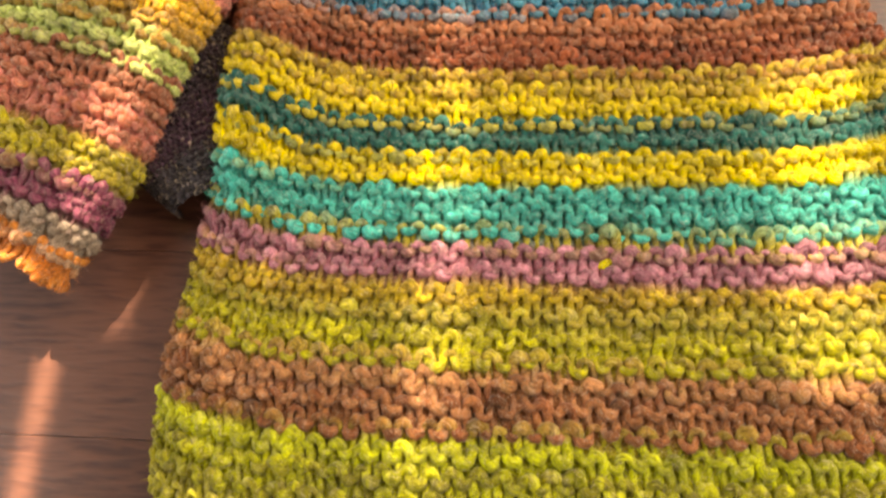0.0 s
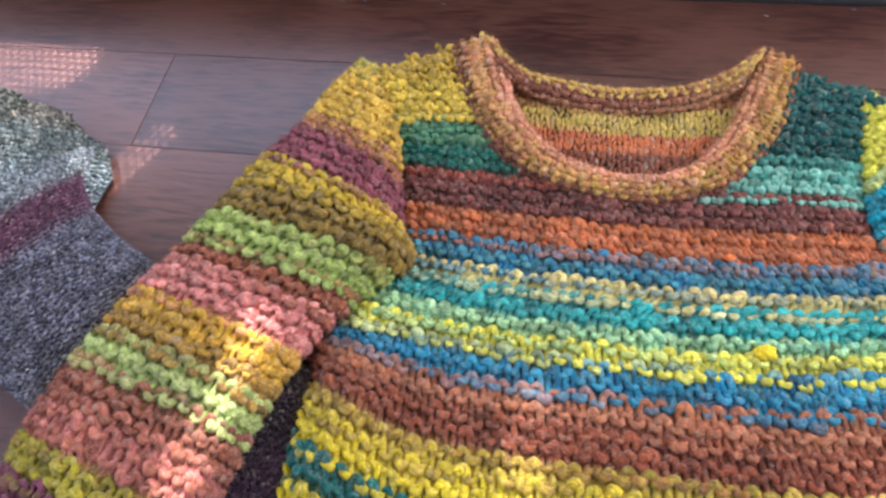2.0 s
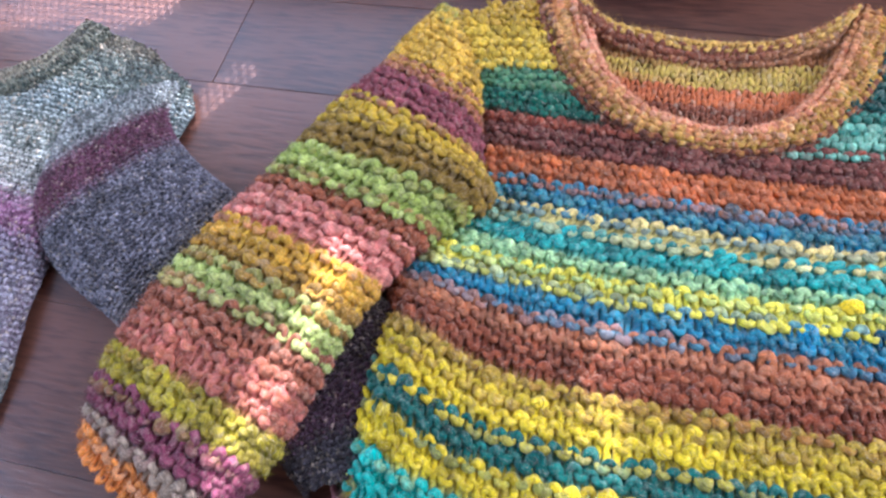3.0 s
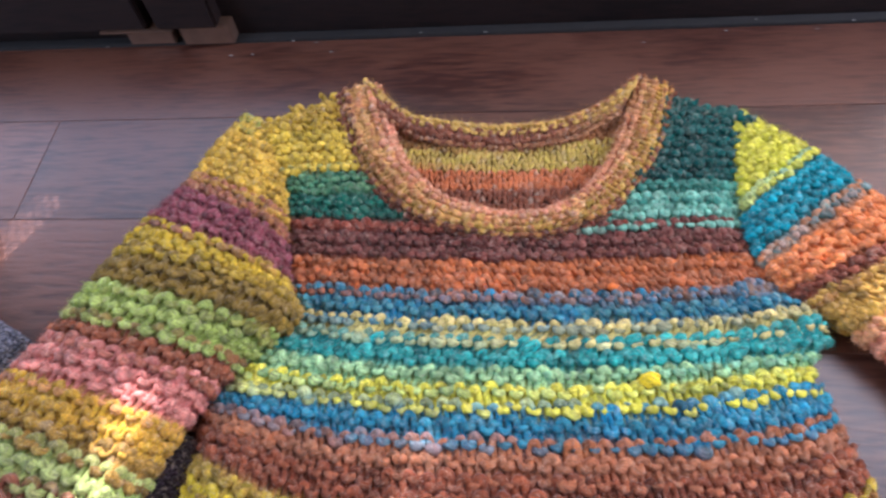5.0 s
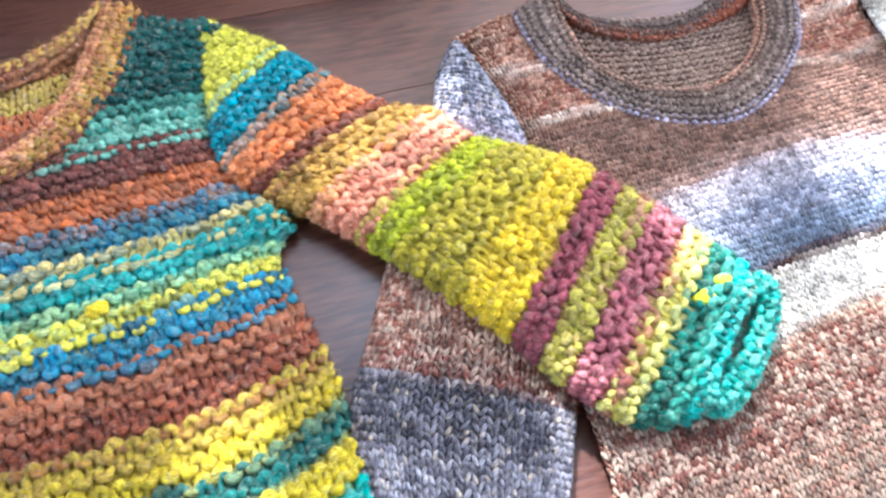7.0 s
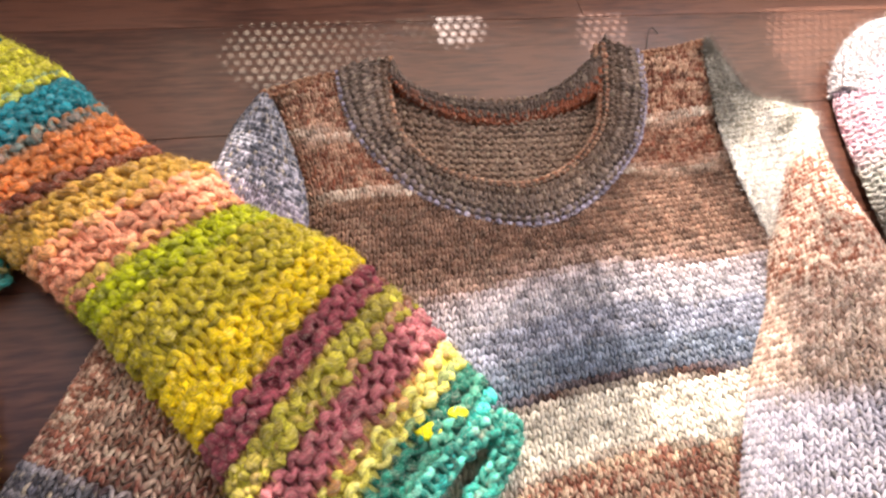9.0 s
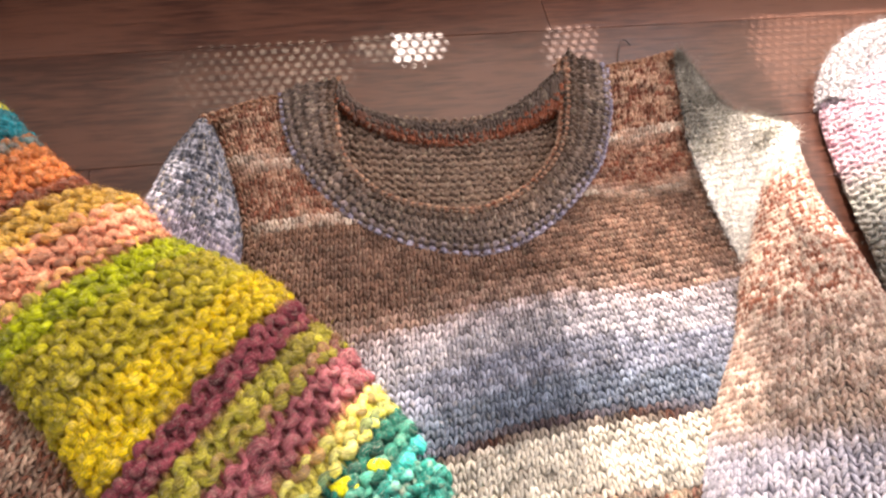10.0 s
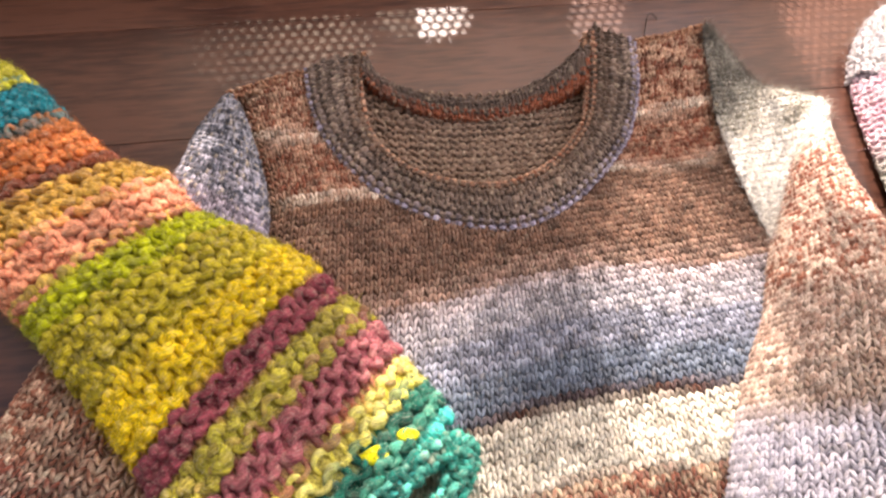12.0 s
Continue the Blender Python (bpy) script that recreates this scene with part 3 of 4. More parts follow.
def striped_body(u, v):
    yc = BODY_Y0 + BODY_LEN * v
    s = 2 * u - 1
    sag = np.where(s < 0, np.interp(yc, (0, 0.15, 0.2, 0.27, 0.32, 0.45, 0.6), (0.03, 0.042, 0.05, 0.045, 0.022, 0.012, 0.0)),
                   np.interp(yc, (0, 0.15, 0.2, 0.27, 0.32, 0.45, 0.6), (0.025, 0.038, 0.04, 0.036, 0.03, 0.012, 0.0)))
    y = yc + sag * np.abs(s) ** np.interp(yc, (0.24, 0.34), (4.5, 2.2))
    xl, xr = np.interp(y, Y_LEFT, X_LEFT), np.interp(y, Y_RIGHT, X_RIGHT)
    q = np.sign(s) * (1 - (1 - np.abs(np.clip(s, -1, 1))) ** 1.12) * 0.5 + 0.5 + np.where(np.abs(s) > 1, (s - np.sign(s)) * 0.5, 0)
    x = xl + (xr - xl) * q
    top = np.interp(y, (-0.06, 0.0, 0.15, 0.21, 0.30, 0.36, 0.5, 0.6, 0.66), (0.052, 0.050, 0.043, 0.036, 0.028, 0.023, 0.023, 0.034, 0.030))
    top = top + 0.034 * np.exp(-((x + 0.185) / 0.045) ** 2 - ((y - 0.245) / 0.075) ** 2)
    top = top + 0.016 * np.exp(-((x - 0.25) / 0.03) ** 2 - ((y - 0.405) / 0.02) ** 2)
    edge = np.interp(y, (0.1, 0.42, 0.5), (1.0, 1.0, 0.45))
    z = top * (1 - edge * 0.8 * np.abs(s) ** 9) + 0.0016 * ripple(x, y, 1.0)
    return np.stack([x, y, z], -1)


NECK_OUT = [(-0.150, 0.652), (-0.134, 0.600), (-0.100, 0.538), (-0.050, 0.497), (0.022, 0.479), (0.080, 0.487), (0.126, 0.522), (0.156, 0.575), (0.176, 0.650)]
NECK_IN = [(-0.112, 0.666), (-0.093, 0.612), (-0.066, 0.555), (-0.030, 0.520), (0.024, 0.504), (0.070, 0.513), (0.102, 0.545), (0.122, 0.592), (0.143, 0.668)]


def striped_keep(u, v):
    p = striped_body(u, v)
    x, y = p[..., 0], p[..., 1]
    neck = ((x - 0.018) / 0.150) ** 2 + ((y - 0.66) / 0.172) ** 2 < 1
    roof = np.interp(x, (-0.24, -0.22, -0.13, 0.165, 0.238, 0.26), (0.60, 0.612, 0.652, 0.640, 0.612, 0.60))
    return ~neck & (y < roof)


STRIPED = Dye([(-0.1, "8a8420", "a8a030"), (-0.03, "a3a41c", "6f6a1c"), (-0.006, "a4a81a", "8a8c1e"), (0.012, "8a5a36", "6e4026"), (0.030, "7a4a30", "9a6a44"),
               (0.043, "a07a48", "8a5a36"), (0.052, "aca81a", "88801e"), (0.073, "7f7a24", "96862c"), (0.087, "b39a20", "8e7426"), (0.101, "86505a", "9a6670"),
               (0.124, "a59a28", "807028"), (0.132, "188478", "2a9c8c"), (0.166, "c8b40c", "b09c14"), (0.189, "0c4c46", "1c5e54"), (0.214, "c4ae10", "b09a1c"),
               (0.237, "b09a2c", "94782a"), (0.254, "6a3320", "7e4228"), (0.280, "84492e", "9a6444"), (0.291, "a06038", "90583c"), (0.304, "145e7a", "327c8c"), (0.329, "b8b434", "d0c440"),
               (0.345, "74a070", "94b47c"), (0.361, "1e7a76", "3a9488"), (0.383, "a59a56", "c4b06a"), (0.397, "125c78", "42787c"), (0.416, "8a6a50", "2a6a80"),
               (0.424, "b05a2c", "a0603c"), (0.440, "b8642e", "9c5a36"), (0.455, "50241e", "683c32"), (0.484, "50241e", "66342a")], 0.006)
YOKE_L = Dye([(0.40, "6a3022", "7a3c2a"), (0.493, "0e463c", "205c48"), (0.520, "2c6248", "587e54"), (0.548, "b0942a", "c8aa38"), (0.60, "c2a22c", "a8862a")], 0.006)
YOKE_R = Dye([(0.40, "6a3022", "7a3c2a"), (0.490, "4a8470", "74a48c"), (0.512, "2a6658", "44806e"), (0.530, "083c38", "0c4842"), (0.60, "083c38", "0a443e")], 0.002)


class StripedBody:
    """Body stripes below the yoke; the two yoke halves were knitted from other parts of the ball."""

    def __call__(self, k, ply):
        side = k > 10
        y = np.where(side, k - 20, k)
        low = STRIPED(y, ply)
        yoke = np.where(side[..., None], YOKE_R(y, ply), YOKE_L(y, ply))
        return np.where((y > 0.487)[..., None], yoke, low)


def striped_where(u, v):
    return BODY_Y0 + BODY_LEN * v + np.where(u > 0.5, 20.0, 0.0)


def slump(f):
    """The yoke and collar lie a little lower than the pattern they were cut to."""
    def g(u, v):
        p = f(u, v)
        x, y = p[..., 0], p[..., 1]
        w = np.clip((y - 0.53) / 0.10, 0, 1)
        near = np.exp(-((x + 0.12) / 0.05) ** 2)
        return np.stack([x + 0.008 * w * near, y - 0.010 * w, p[..., 2]], -1)
    return g


striped = thing("striped_sweater", 0, 0.3, "bulky hand-knitted wool sweater in rainbow stripes, lying flat on the floor", "sweater", "sweaters on the floor")
knit("front", slump(striped_body), 42, 55, StripedBody(), WOOL_BULKY, striped, radius=0.0029, spread=0.95, reach=0.71, loose=0.10, slant=0.35, creep=0.5, heather=0.35, keep=striped_keep, rings=16, sides=6, where=striped_where, seed=2, marl=1.2,
     hairs=120000, hair_length=0.0045, depth=0.0022, fleck=0.22, slub=0.28)


def inner_back(u, v):
    x = -0.125 + 0.285 * u
    y = 0.485 + 0.150 * v - 0.022 * np.cos((u - 0.5) * np.pi) * v
    z = 0.010 + 0.010 * v + 0 * x
    return np.stack([x, y, z], -1)


BACK_DYE = Dye([(-1, "6a3a26", "844a30"), (0.40, "ac5c30", "b06c44"), (0.58, "b09a40", "a8884a"), (0.78, "8a5a34", "a06a3c")], 0.04)


def inner_keep(u, v):
    p = inner_back(u, v)
    x, y = p[..., 0], p[..., 1]
    return ((x - 0.018) / 0.140) ** 2 + ((y - 0.65) / 0.165) ** 2 < 1


knit("inner_back", slump(inner_back), 30, 17, BACK_DYE, WOOL_BULKY, striped, "inside of the back, smooth knit side in yellow and orange", side="knit", radius=0.0021, keep=inner_keep, rings=12, sides=5, seed=5, hairs=1500)

band_front = tube(NECK_IN, NECK_OUT, level((0, 0.017), (0.5, 0.013), (1, 0.017)), level((0, 0.020), (0.15, 0.023), (0.5, 0.017), (0.85, 0.020), (1, 0.018)), wrap=0.1, fold=0.001)
BAND = Dye([(-1, "5a2e20", "6e3e28"), (0.26, "bc9c3e", "945e36"), (0.42, "c89c58", "a86a44"), (0.62, "b46c50", "c48c68"), (0.82, "8a4e34", "a0703c")], 0.05)
knit("neckband", turned(slump(band_front)), 46, 8, BAND, WOOL_BULKY, striped, "ribbed neckband in brown, ochre and salmon", radius=0.0024, rings=12, sides=5, seed=7, hairs=14000, marl=0.9, loose=0.10, slub=0.24, reach=0.56, fleck=0.18)
BACK_LOW = [(-0.094, 0.618), (-0.060, 0.598), (0.0, 0.588), (0.024, 0.587), (0.06, 0.589), (0.100, 0.604), (0.124, 0.622)]
BACK_HIGH = [(-0.125, 0.668), (-0.082, 0.632), (-0.02, 0.618), (0.024, 0.616), (0.07, 0.619), (0.112, 0.638), (0.147, 0.668)]
band_back = tube(BACK_HIGH, BACK_LOW, level((0, 0.014), (1, 0.014)), level((0, 0.026), (0.2, 0.017), (0.5, 0.012), (0.8, 0.017), (1, 0.024)), wrap=0.1, fold=0.001)
BAND_BACK = Dye([(-1, "8a5a3a", "9a6a44"), (0.2, "6a3a28", "7e4a32"), (0.45, "b08c40", "c09c4a"), (0.75, "8a5434", "9a643c")], 0.05)
knit("neckband", turned(slump(band_back)), 28, 6, BAND_BACK, WOOL_BULKY, striped, radius=0.0023, rings=12, sides=5, seed=8, hairs=5000, marl=0.8, reach=0.56)

for nm, a, b2, cols in (("shoulder_seam", [(-0.240, 0.606), (-0.215, 0.617), (-0.180, 0.632), (-0.138, 0.652)], [(-0.232, 0.596), (-0.208, 0.604), (-0.174, 0.619), (-0.134, 0.638)], ("b0942a", "9a7a30")),
                        ("shoulder_seam", [(0.168, 0.648), (0.195, 0.634), (0.220, 0.622), (0.244, 0.610)], [(0.164, 0.634), (0.190, 0.621), (0.214, 0.609), (0.236, 0.598)], ("0a4640", "0e524a"))):
    seam = tube(a, b2, level((0, 0.012), (1, 0.012)), level((0, 0.016), (1, 0.022)), wrap=0.15, fold=0.0)
    knit(nm, turned(slump(seam)), 11, 2, Dye([(-9, cols[0], cols[1])]), WOOL_BULKY, striped, radius=0.0026, rings=12, sides=5, seed=19, hairs=900)


def slub_knot(x, y, z, size, hexcol, seed):
    """A thick lump of unspun wool in the yarn."""
    bm = bmesh.new()
    bmesh.ops.create_icosphere(bm, subdivisions=3, radius=size)
    for v in bm.verts:
        n = noise.noise(v.co * 300 + Vector((seed, seed * 2, 0))) + 0.6 * noise.noise(v.co * 900 + Vector((0, seed, seed)))
        v.co = Vector((v.co.x * 1.3, v.co.y * 0.95, v.co.z * 0.8)) * (1 + 0.32 * n)
        v.co += Vector((x, y, z))
    me = bpy.data.meshes.new("slub_knot")
    bm.to_mesh(me)
    bm.free()
    me.shade_smooth()
    at = me.attributes.new("dye", "FLOAT_COLOR", "POINT")
    at.data.foreach_set("color", np.tile(np.append(lin(hexcol), 1.0), len(me.vertices)).astype(np.float32))
    fa = me.attributes.new("strand", "FLOAT_VECTOR", "POINT")
    fa.data.foreach_set("vector", np.array([v.co * 420 for v in me.vertices], np.float32).ravel())
    me.materials.append(WOOL_BULKY)
    ob = new("slub_knot", me)
    ob.parent = striped


for spec in ((0.124, 0.356, 0.028, 0.0060, "d8bc14", 1), (0.105, 0.434, 0.024, 0.0038, "c8682a", 2), (0.519, 0.243, 0.048, 0.0056, "d4d014", 4),
             (0.538, 0.252, 0.047, 0.0048, "d4d014", 5), (-0.215, 0.515, 0.034, 0.0036, "b8843a", 7), (0.062, 0.118, 0.043, 0.0046, "ccc01c", 8)):
    slub_knot(*spec)

SLEEVE_IN = [(-0.208, 0.604), (-0.184, 0.545), (-0.168, 0.480), (-0.156, 0.428), (-0.144, 0.400), (-0.180, 0.362), (-0.208, 0.318), (-0.226, 0.264), (-0.239, 0.205), (-0.252, 0.160), (-0.268, 0.128), (-0.287, 0.102)]
SLEEVE_OUT = [(-0.236, 0.618), (-0.258, 0.577), (-0.272, 0.532), (-0.295, 0.482), (-0.310, 0.440), (-0.329, 0.400), (-0.350, 0.355), (-0.368, 0.305), (-0.383, 0.248), (-0.388, 0.205), (-0.386, 0.178), (-0.380, 0.155)]
sleeve_a = tube(SLEEVE_IN, SLEEVE_OUT, level((0, 0.022), (0.15, 0.024), (0.30, 0.046), (0.38, 0.050), (0.5, 0.032), (0.8, 0.040), (1, 0.030)),
                level((0, 0.010), (0.3, 0.010), (0.45, 0.018), (0.7, 0.026), (0.9, 0.030), (1, 0.024)), fold=0.0025)
KA = knots(SLEEVE_IN, SLEEVE_OUT)
YA = (np.array(SLEEVE_IN)[:, 1] + np.array(SLEEVE_OUT)[:, 1]) / 2
SLEEVE_A = Dye([(-1, "5a8a50", "b8962e"), (0.0, "b8902e", "c4a038"), (0.075, "a87840", "8a5040"), (0.095, "6a2e34", "7e4248"), (0.138, "c0a024", "a88c20"), (0.163, "6a5418", "7e6424"),
                (0.195, "7c8c3a", "94a050"), (0.220, "7a4028", "8a5034"), (0.240, "b0645a", "bc7868"), (0.272, "c09a28", "a87c24"), (0.297, "7a5a22", "8a6a2c"), (0.312, "8a9c4c", "a0a860"),
                (0.335, "74402a", "86503a"), (0.362, "b0685c", "8a5038"), (0.392, "a09420", "7e7020"), (0.418, "5e2a3c", "703848"), (0.442, "7a6a5a", "8a7a68"), (0.456, "b8682a", "c47a34")], 0.006)
knit("sleeve", sleeve_a, 21, 40, SLEEVE_A, WOOL_BULKY, striped, heather=0.45, slub=0.28, radius=0.0029, spread=0.95, reach=0.71, loose=0.10, slant=0.35, creep=0.5, rings=16, sides=6, where=lambda u, v: 0.602 - np.interp(v, KA, YA), seed=11,
     hairs=60000, hair_length=0.0045, depth=0.0022, fleck=0.22)

CUFF_UP = [(0.236, 0.612), (0.284, 0.572), (0.314, 0.535), (0.358, 0.484), (0.394, 0.464), (0.414, 0.432), (0.444, 0.410), (0.474, 0.391), (0.494, 0.371), (0.509, 0.350),
           (0.523, 0.335), (0.539, 0.306), (0.549, 0.288), (0.557, 0.274), (0.560, 0.258)]
CUFF_LO = [(0.222, 0.585), (0.218, 0.517), (0.222, 0.462), (0.242, 0.428), (0.277, 0.400), (0.310, 0.366), (0.331, 0.342), (0.362, 0.298), (0.388, 0.262), (0.402, 0.240),
           (0.412, 0.224), (0.427, 0.203), (0.442, 0.187), (0.462, 0.178), (0.490, 0.177)]
sleeve_b = tube(CUFF_UP, CUFF_LO, level((0, 0.018), (0.15, 0.020), (0.3, 0.026), (0.6, 0.034), (1, 0.030)), level((0, 0.012), (0.25, 0.008), (0.5, 0.010), (0.8, 0.016), (1, 0.018)), seed=2.0, fold=0.002)
KB = knots(CUFF_UP, CUFF_LO)
SLEEVE_B = Dye([(-1, "b4b42a", "c8c040"), (1.0, "0e6e76", "1c8894"), (1.9, "6a8a80", "b06a3a"), (2.1, "c0662e", "cc7c44"), (2.75, "6a3020", "7c4430"), (3.1, "b48c34", "a8823a"), (4.0, "c07458", "cc8a68"),
                (5.0, "b4b80e", "9ca016"), (5.9, "94861e", "aa9a22"), (6.9, "d4b810", "c0a414"), (8.0, "6e3038", "823e46"), (8.95, "b8b038", "8a7c34"), (10.0, "86404a", "9a5a5c"),
                (11.0, "a8703c", "90504a"), (11.2, "c8bc44", "c0b868"), (12.0, "0a4a3e", "1c6654"), (13.1, "1a7262", "4a9a80"), (13.6, "24a498", "38b8ac")], 0.2)


def open_cuff(u, v):
    """The sleeve's end bows out a little towards its rim."""
    end = np.clip((v - 0.86) / 0.14, 0, 1.2)
    p = sleeve_b(u, v - 0.022 * end ** 2)
    bow = 0.008 * np.clip(np.sin(np.pi * np.clip(u, 0, 1)), 0, 1) ** 0.8 * end ** 1.5
    return np.stack([p[..., 0] + 0.80 * bow, p[..., 1] - 0.60 * bow, p[..., 2]], -1)


def cuff_ring(u, v):
    """The rolled rim round the sleeve's opening, a flattened loop with a slot in its middle."""
    phi, th = 2 * np.pi * u, -2 * np.pi * v
    along, out = np.array([0.77, 0.64, 0.0]), np.array([0.64, -0.77, 0.0])
    c, q = np.cos(phi), np.sin(phi)
    nx, ny = c * 0.0135, q * 0.049
    size = np.sqrt(nx ** 2 + ny ** 2) + 1e-9
    thick = 0.0066 + 0.0010 * np.sin(3 * phi + 1)
    x, y = 0.049 * c + thick * np.cos(th) * nx / size, 0.0132 * q + thick * np.cos(th) * ny / size
    z = 0.041 - 0.005 * q + thick * np.sin(th)
    p = x[..., None] * along + y[..., None] * out
    return np.stack([p[..., 0] + 0.5285, p[..., 1] + 0.2100, z], -1)


knit("cuff_rim", cuff_ring, 24, 5, Dye([(-1, "188070", "34a890"), (0.2, "249c8c", "54b8a4"), (0.55, "106a5c", "288c7c"), (0.8, "249c8c", "70bca4")], 0.05), WOOL_BULKY, striped, "turquoise rolled cuff rim round the open end",
     radius=0.0023, spread=0.95, reach=0.62, loose=0.10, rings=14, sides=6, seed=14, marl=1.2, slub=0.28, hairs=6000, hair_length=0.0045, depth=0.0016, fleck=0.22)
knit("sleeve", open_cuff, 21, 40, SLEEVE_B, WOOL_BULKY, striped, heather=0.45, slub=0.28, radius=0.0029, spread=0.95, reach=0.71, loose=0.10, slant=0.35, creep=0.5, rings=16, sides=6, where=lambda u, v: np.interp(v, KB, np.arange(len(KB))), seed=13,
     hairs=60000, hair_length=0.0045, depth=0.0022, fleck=0.22)



# ---- brown and grey marled sweater ----
MAR_Y0, MAR_LEN = 0.05, 0.56
MY_L, MX_L = zip((0.05, 0.400), (0.16, 0.424), (0.225, 0.426), (0.35, 0.45), (0.435, 0.462), (0.50, 0.452), (0.545, 0.440), (0.62, 0.43))
MY_R, MX_R = zip((0.05, 0.85), (0.30, 0.85), (0.39, 0.842), (0.486, 0.830), (0.574, 0.848), (0.62, 0.855))


def marled_body(u, v):
    yc = MAR_Y0 + MAR_LEN * v
    s = 2 * u - 1
    y = yc + 0.012 * (u - 0.5) * 2 * np.interp(yc, (0.2, 0.5), (1.0, 0.3)) + 0.006 * s * s
    xl, xr = np.interp(y, MY_L, MX_L), np.interp(y, MY_R, MX_R)
    x = xl + (xr - xl) * u
    top = np.interp(y, (0.05, 0.3, 0.42, 0.56), (0.022, 0.022, 0.020, 0.022)) + 0.012 * np.exp(-((x - 0.83) / 0.06) ** 2 - ((y - 0.56) / 0.06) ** 2)
    drop = np.where((s > 0) & (y > 0.34), 0.1, 0.75)
    z = top * (1 - drop * np.abs(s) ** 12) + 0.0018 * ripple(x, y, 4.0)
    return np.stack([x, y, z], -1)


def marled_keep(u, v):
    p = marled_body(u, v)
    x, y = p[..., 0], p[..., 1]
    neck = ((x - 0.641) / 0.126) ** 2 + ((y - 0.570) / 0.160) ** 2 < 1
    roof = np.interp(x, (0.43, 0.44, 0.55, 0.77, 0.848), (0.54, 0.546, 0.570, 0.572, 0.578))
    return ~neck & (y < roof)


def settle(f):
    """The marled sweater's far shoulder has slumped a little towards the middle."""
    def g(u, v):
        p = f(u, v)
        x, y = p[..., 0], p[..., 1]
        w = np.clip((x - 0.64) / 0.11, 0, 1)
        w = w * w * (3 - 2 * w)
        return np.stack([x - 0.011 * w * np.clip((y - 0.30) / 0.12, 0, 1), y - 0.015 * w * np.clip((y - 0.38) / 0.16, 0, 1), p[..., 2]], -1)
    return g


MARLED = Dye([(-1, "8a7464", "a08c78"), (0.10, "a08a74", "8a5a48"), (0.14, "6a3426", "c0a890"), (0.195, "7a4030", "c8b498"), (0.207, "d0c6b4", "dcd4c4"), (0.250, "3e2620", "5a3c30"),
              (0.2585, "5a6270", "76808c"), (0.285, "70727e", "989aa6"), (0.310, "908c92", "c0babc"), (0.330, "c0b4b4", "94888a"), (0.343, "7c6054", "9c8272"), (0.36, "664a3c", "7e6252"),
              (0.425, "684a3a", "846654"), (0.437, "d4c2ae", "8e6a58"), (0.444, "743c2a", "b08c74"), (0.47, "6e3a28", "b29078"), (0.492, "dcccb8", "a07460"), (0.502, "703a28", "bc9a80"), (0.53, "643020", "c0a086")], 0.008)
marled = thing("marled_sweater", 0.64, 0.35, "brown, grey-blue and cream marled wool sweater, lying flat on the floor", "sweater", "sweaters on the floor")
knit("front", settle(marled_body), 70, 104, MARLED, WOOL_FINE, marled, side="knit", radius=0.00130, keep=marled_keep, rings=10, sides=4, where=lambda u, v: MAR_Y0 + MAR_LEN * v + 0.008 * np.sin(9 * u), seed=21,
     hairs=9000, hair_length=0.003, marl=1.5, slub=0.16, loose=0.08, depth=0.0019, fleck=0.24, heather=0.5)


def marled_inner(u, v):
    x = 0.525 + 0.235 * u
    y = 0.40 + 0.155 * v - 0.030 * np.sin(u * np.pi) * v
    return np.stack([x, y, 0.008 + 0.009 * v + 0 * x], -1)


knit("inner_back", settle(marled_inner), 30, 20, Dye([(-1, "6c5648", "806a5a"), (0.7, "5e4c40", "725c4e")]), WOOL_FINE, marled, "inside of the back, taupe purl side", radius=0.0018, loose=0.06, rings=12, sides=5, seed=22,
     keep=lambda u, v: ((marled_inner(u, v)[..., 0] - 0.641) / 0.130) ** 2 + ((marled_inner(u, v)[..., 1] - 0.570) / 0.165) ** 2 < 1)
MNECK_OUT = [(0.497, 0.560), (0.500, 0.520), (0.512, 0.480), (0.540, 0.438), (0.578, 0.410), (0.628, 0.395), (0.668, 0.403), (0.708, 0.427), (0.748, 0.468), (0.772, 0.520), (0.784, 0.572)]
MNECK_IN = [(0.546, 0.572), (0.540, 0.535), (0.543, 0.492), (0.560, 0.462), (0.588, 0.444), (0.628, 0.435), (0.662, 0.442), (0.693, 0.462), (0.720, 0.496), (0.734, 0.540), (0.745, 0.590)]
mband = tube(MNECK_IN, MNECK_OUT, level((0, 0.014), (0.5, 0.010), (1, 0.018)), level((0, 0.016), (0.5, 0.014), (1, 0.020)), wrap=0.05, fold=0.0008)
knit("neckband", turned(settle(mband)), 64, 8, Dye([(-1, "7c7484", "9a92a2"), (0.17, "584a44", "7a685c"), (0.55, "6a5648", "544238"), (0.80, "7e4430", "ac866c")], 0.03), WOOL_FINE, marled,
     "taupe neckband edged in lilac and rust", loose=0.05, slant=0.2, radius=0.0017, rings=10, sides=4, seed=23, marl=1.0, fleck=0.2, hairs=1200, hair_length=0.003)
MBACK_HIGH = [(0.546, 0.572), (0.556, 0.548), (0.592, 0.528), (0.640, 0.523), (0.690, 0.540), (0.734, 0.574), (0.758, 0.600)]
MBACK_LOW = [(0.541, 0.548), (0.560, 0.525), (0.594, 0.505), (0.640, 0.499), (0.688, 0.511), (0.728, 0.532), (0.752, 0.562)]
mback = tube(MBACK_HIGH, MBACK_LOW, level((0, 0.010), (1, 0.012)), level((0, 0.018), (0.5, 0.008), (1, 0.024)), wrap=0.05, fold=0.0)
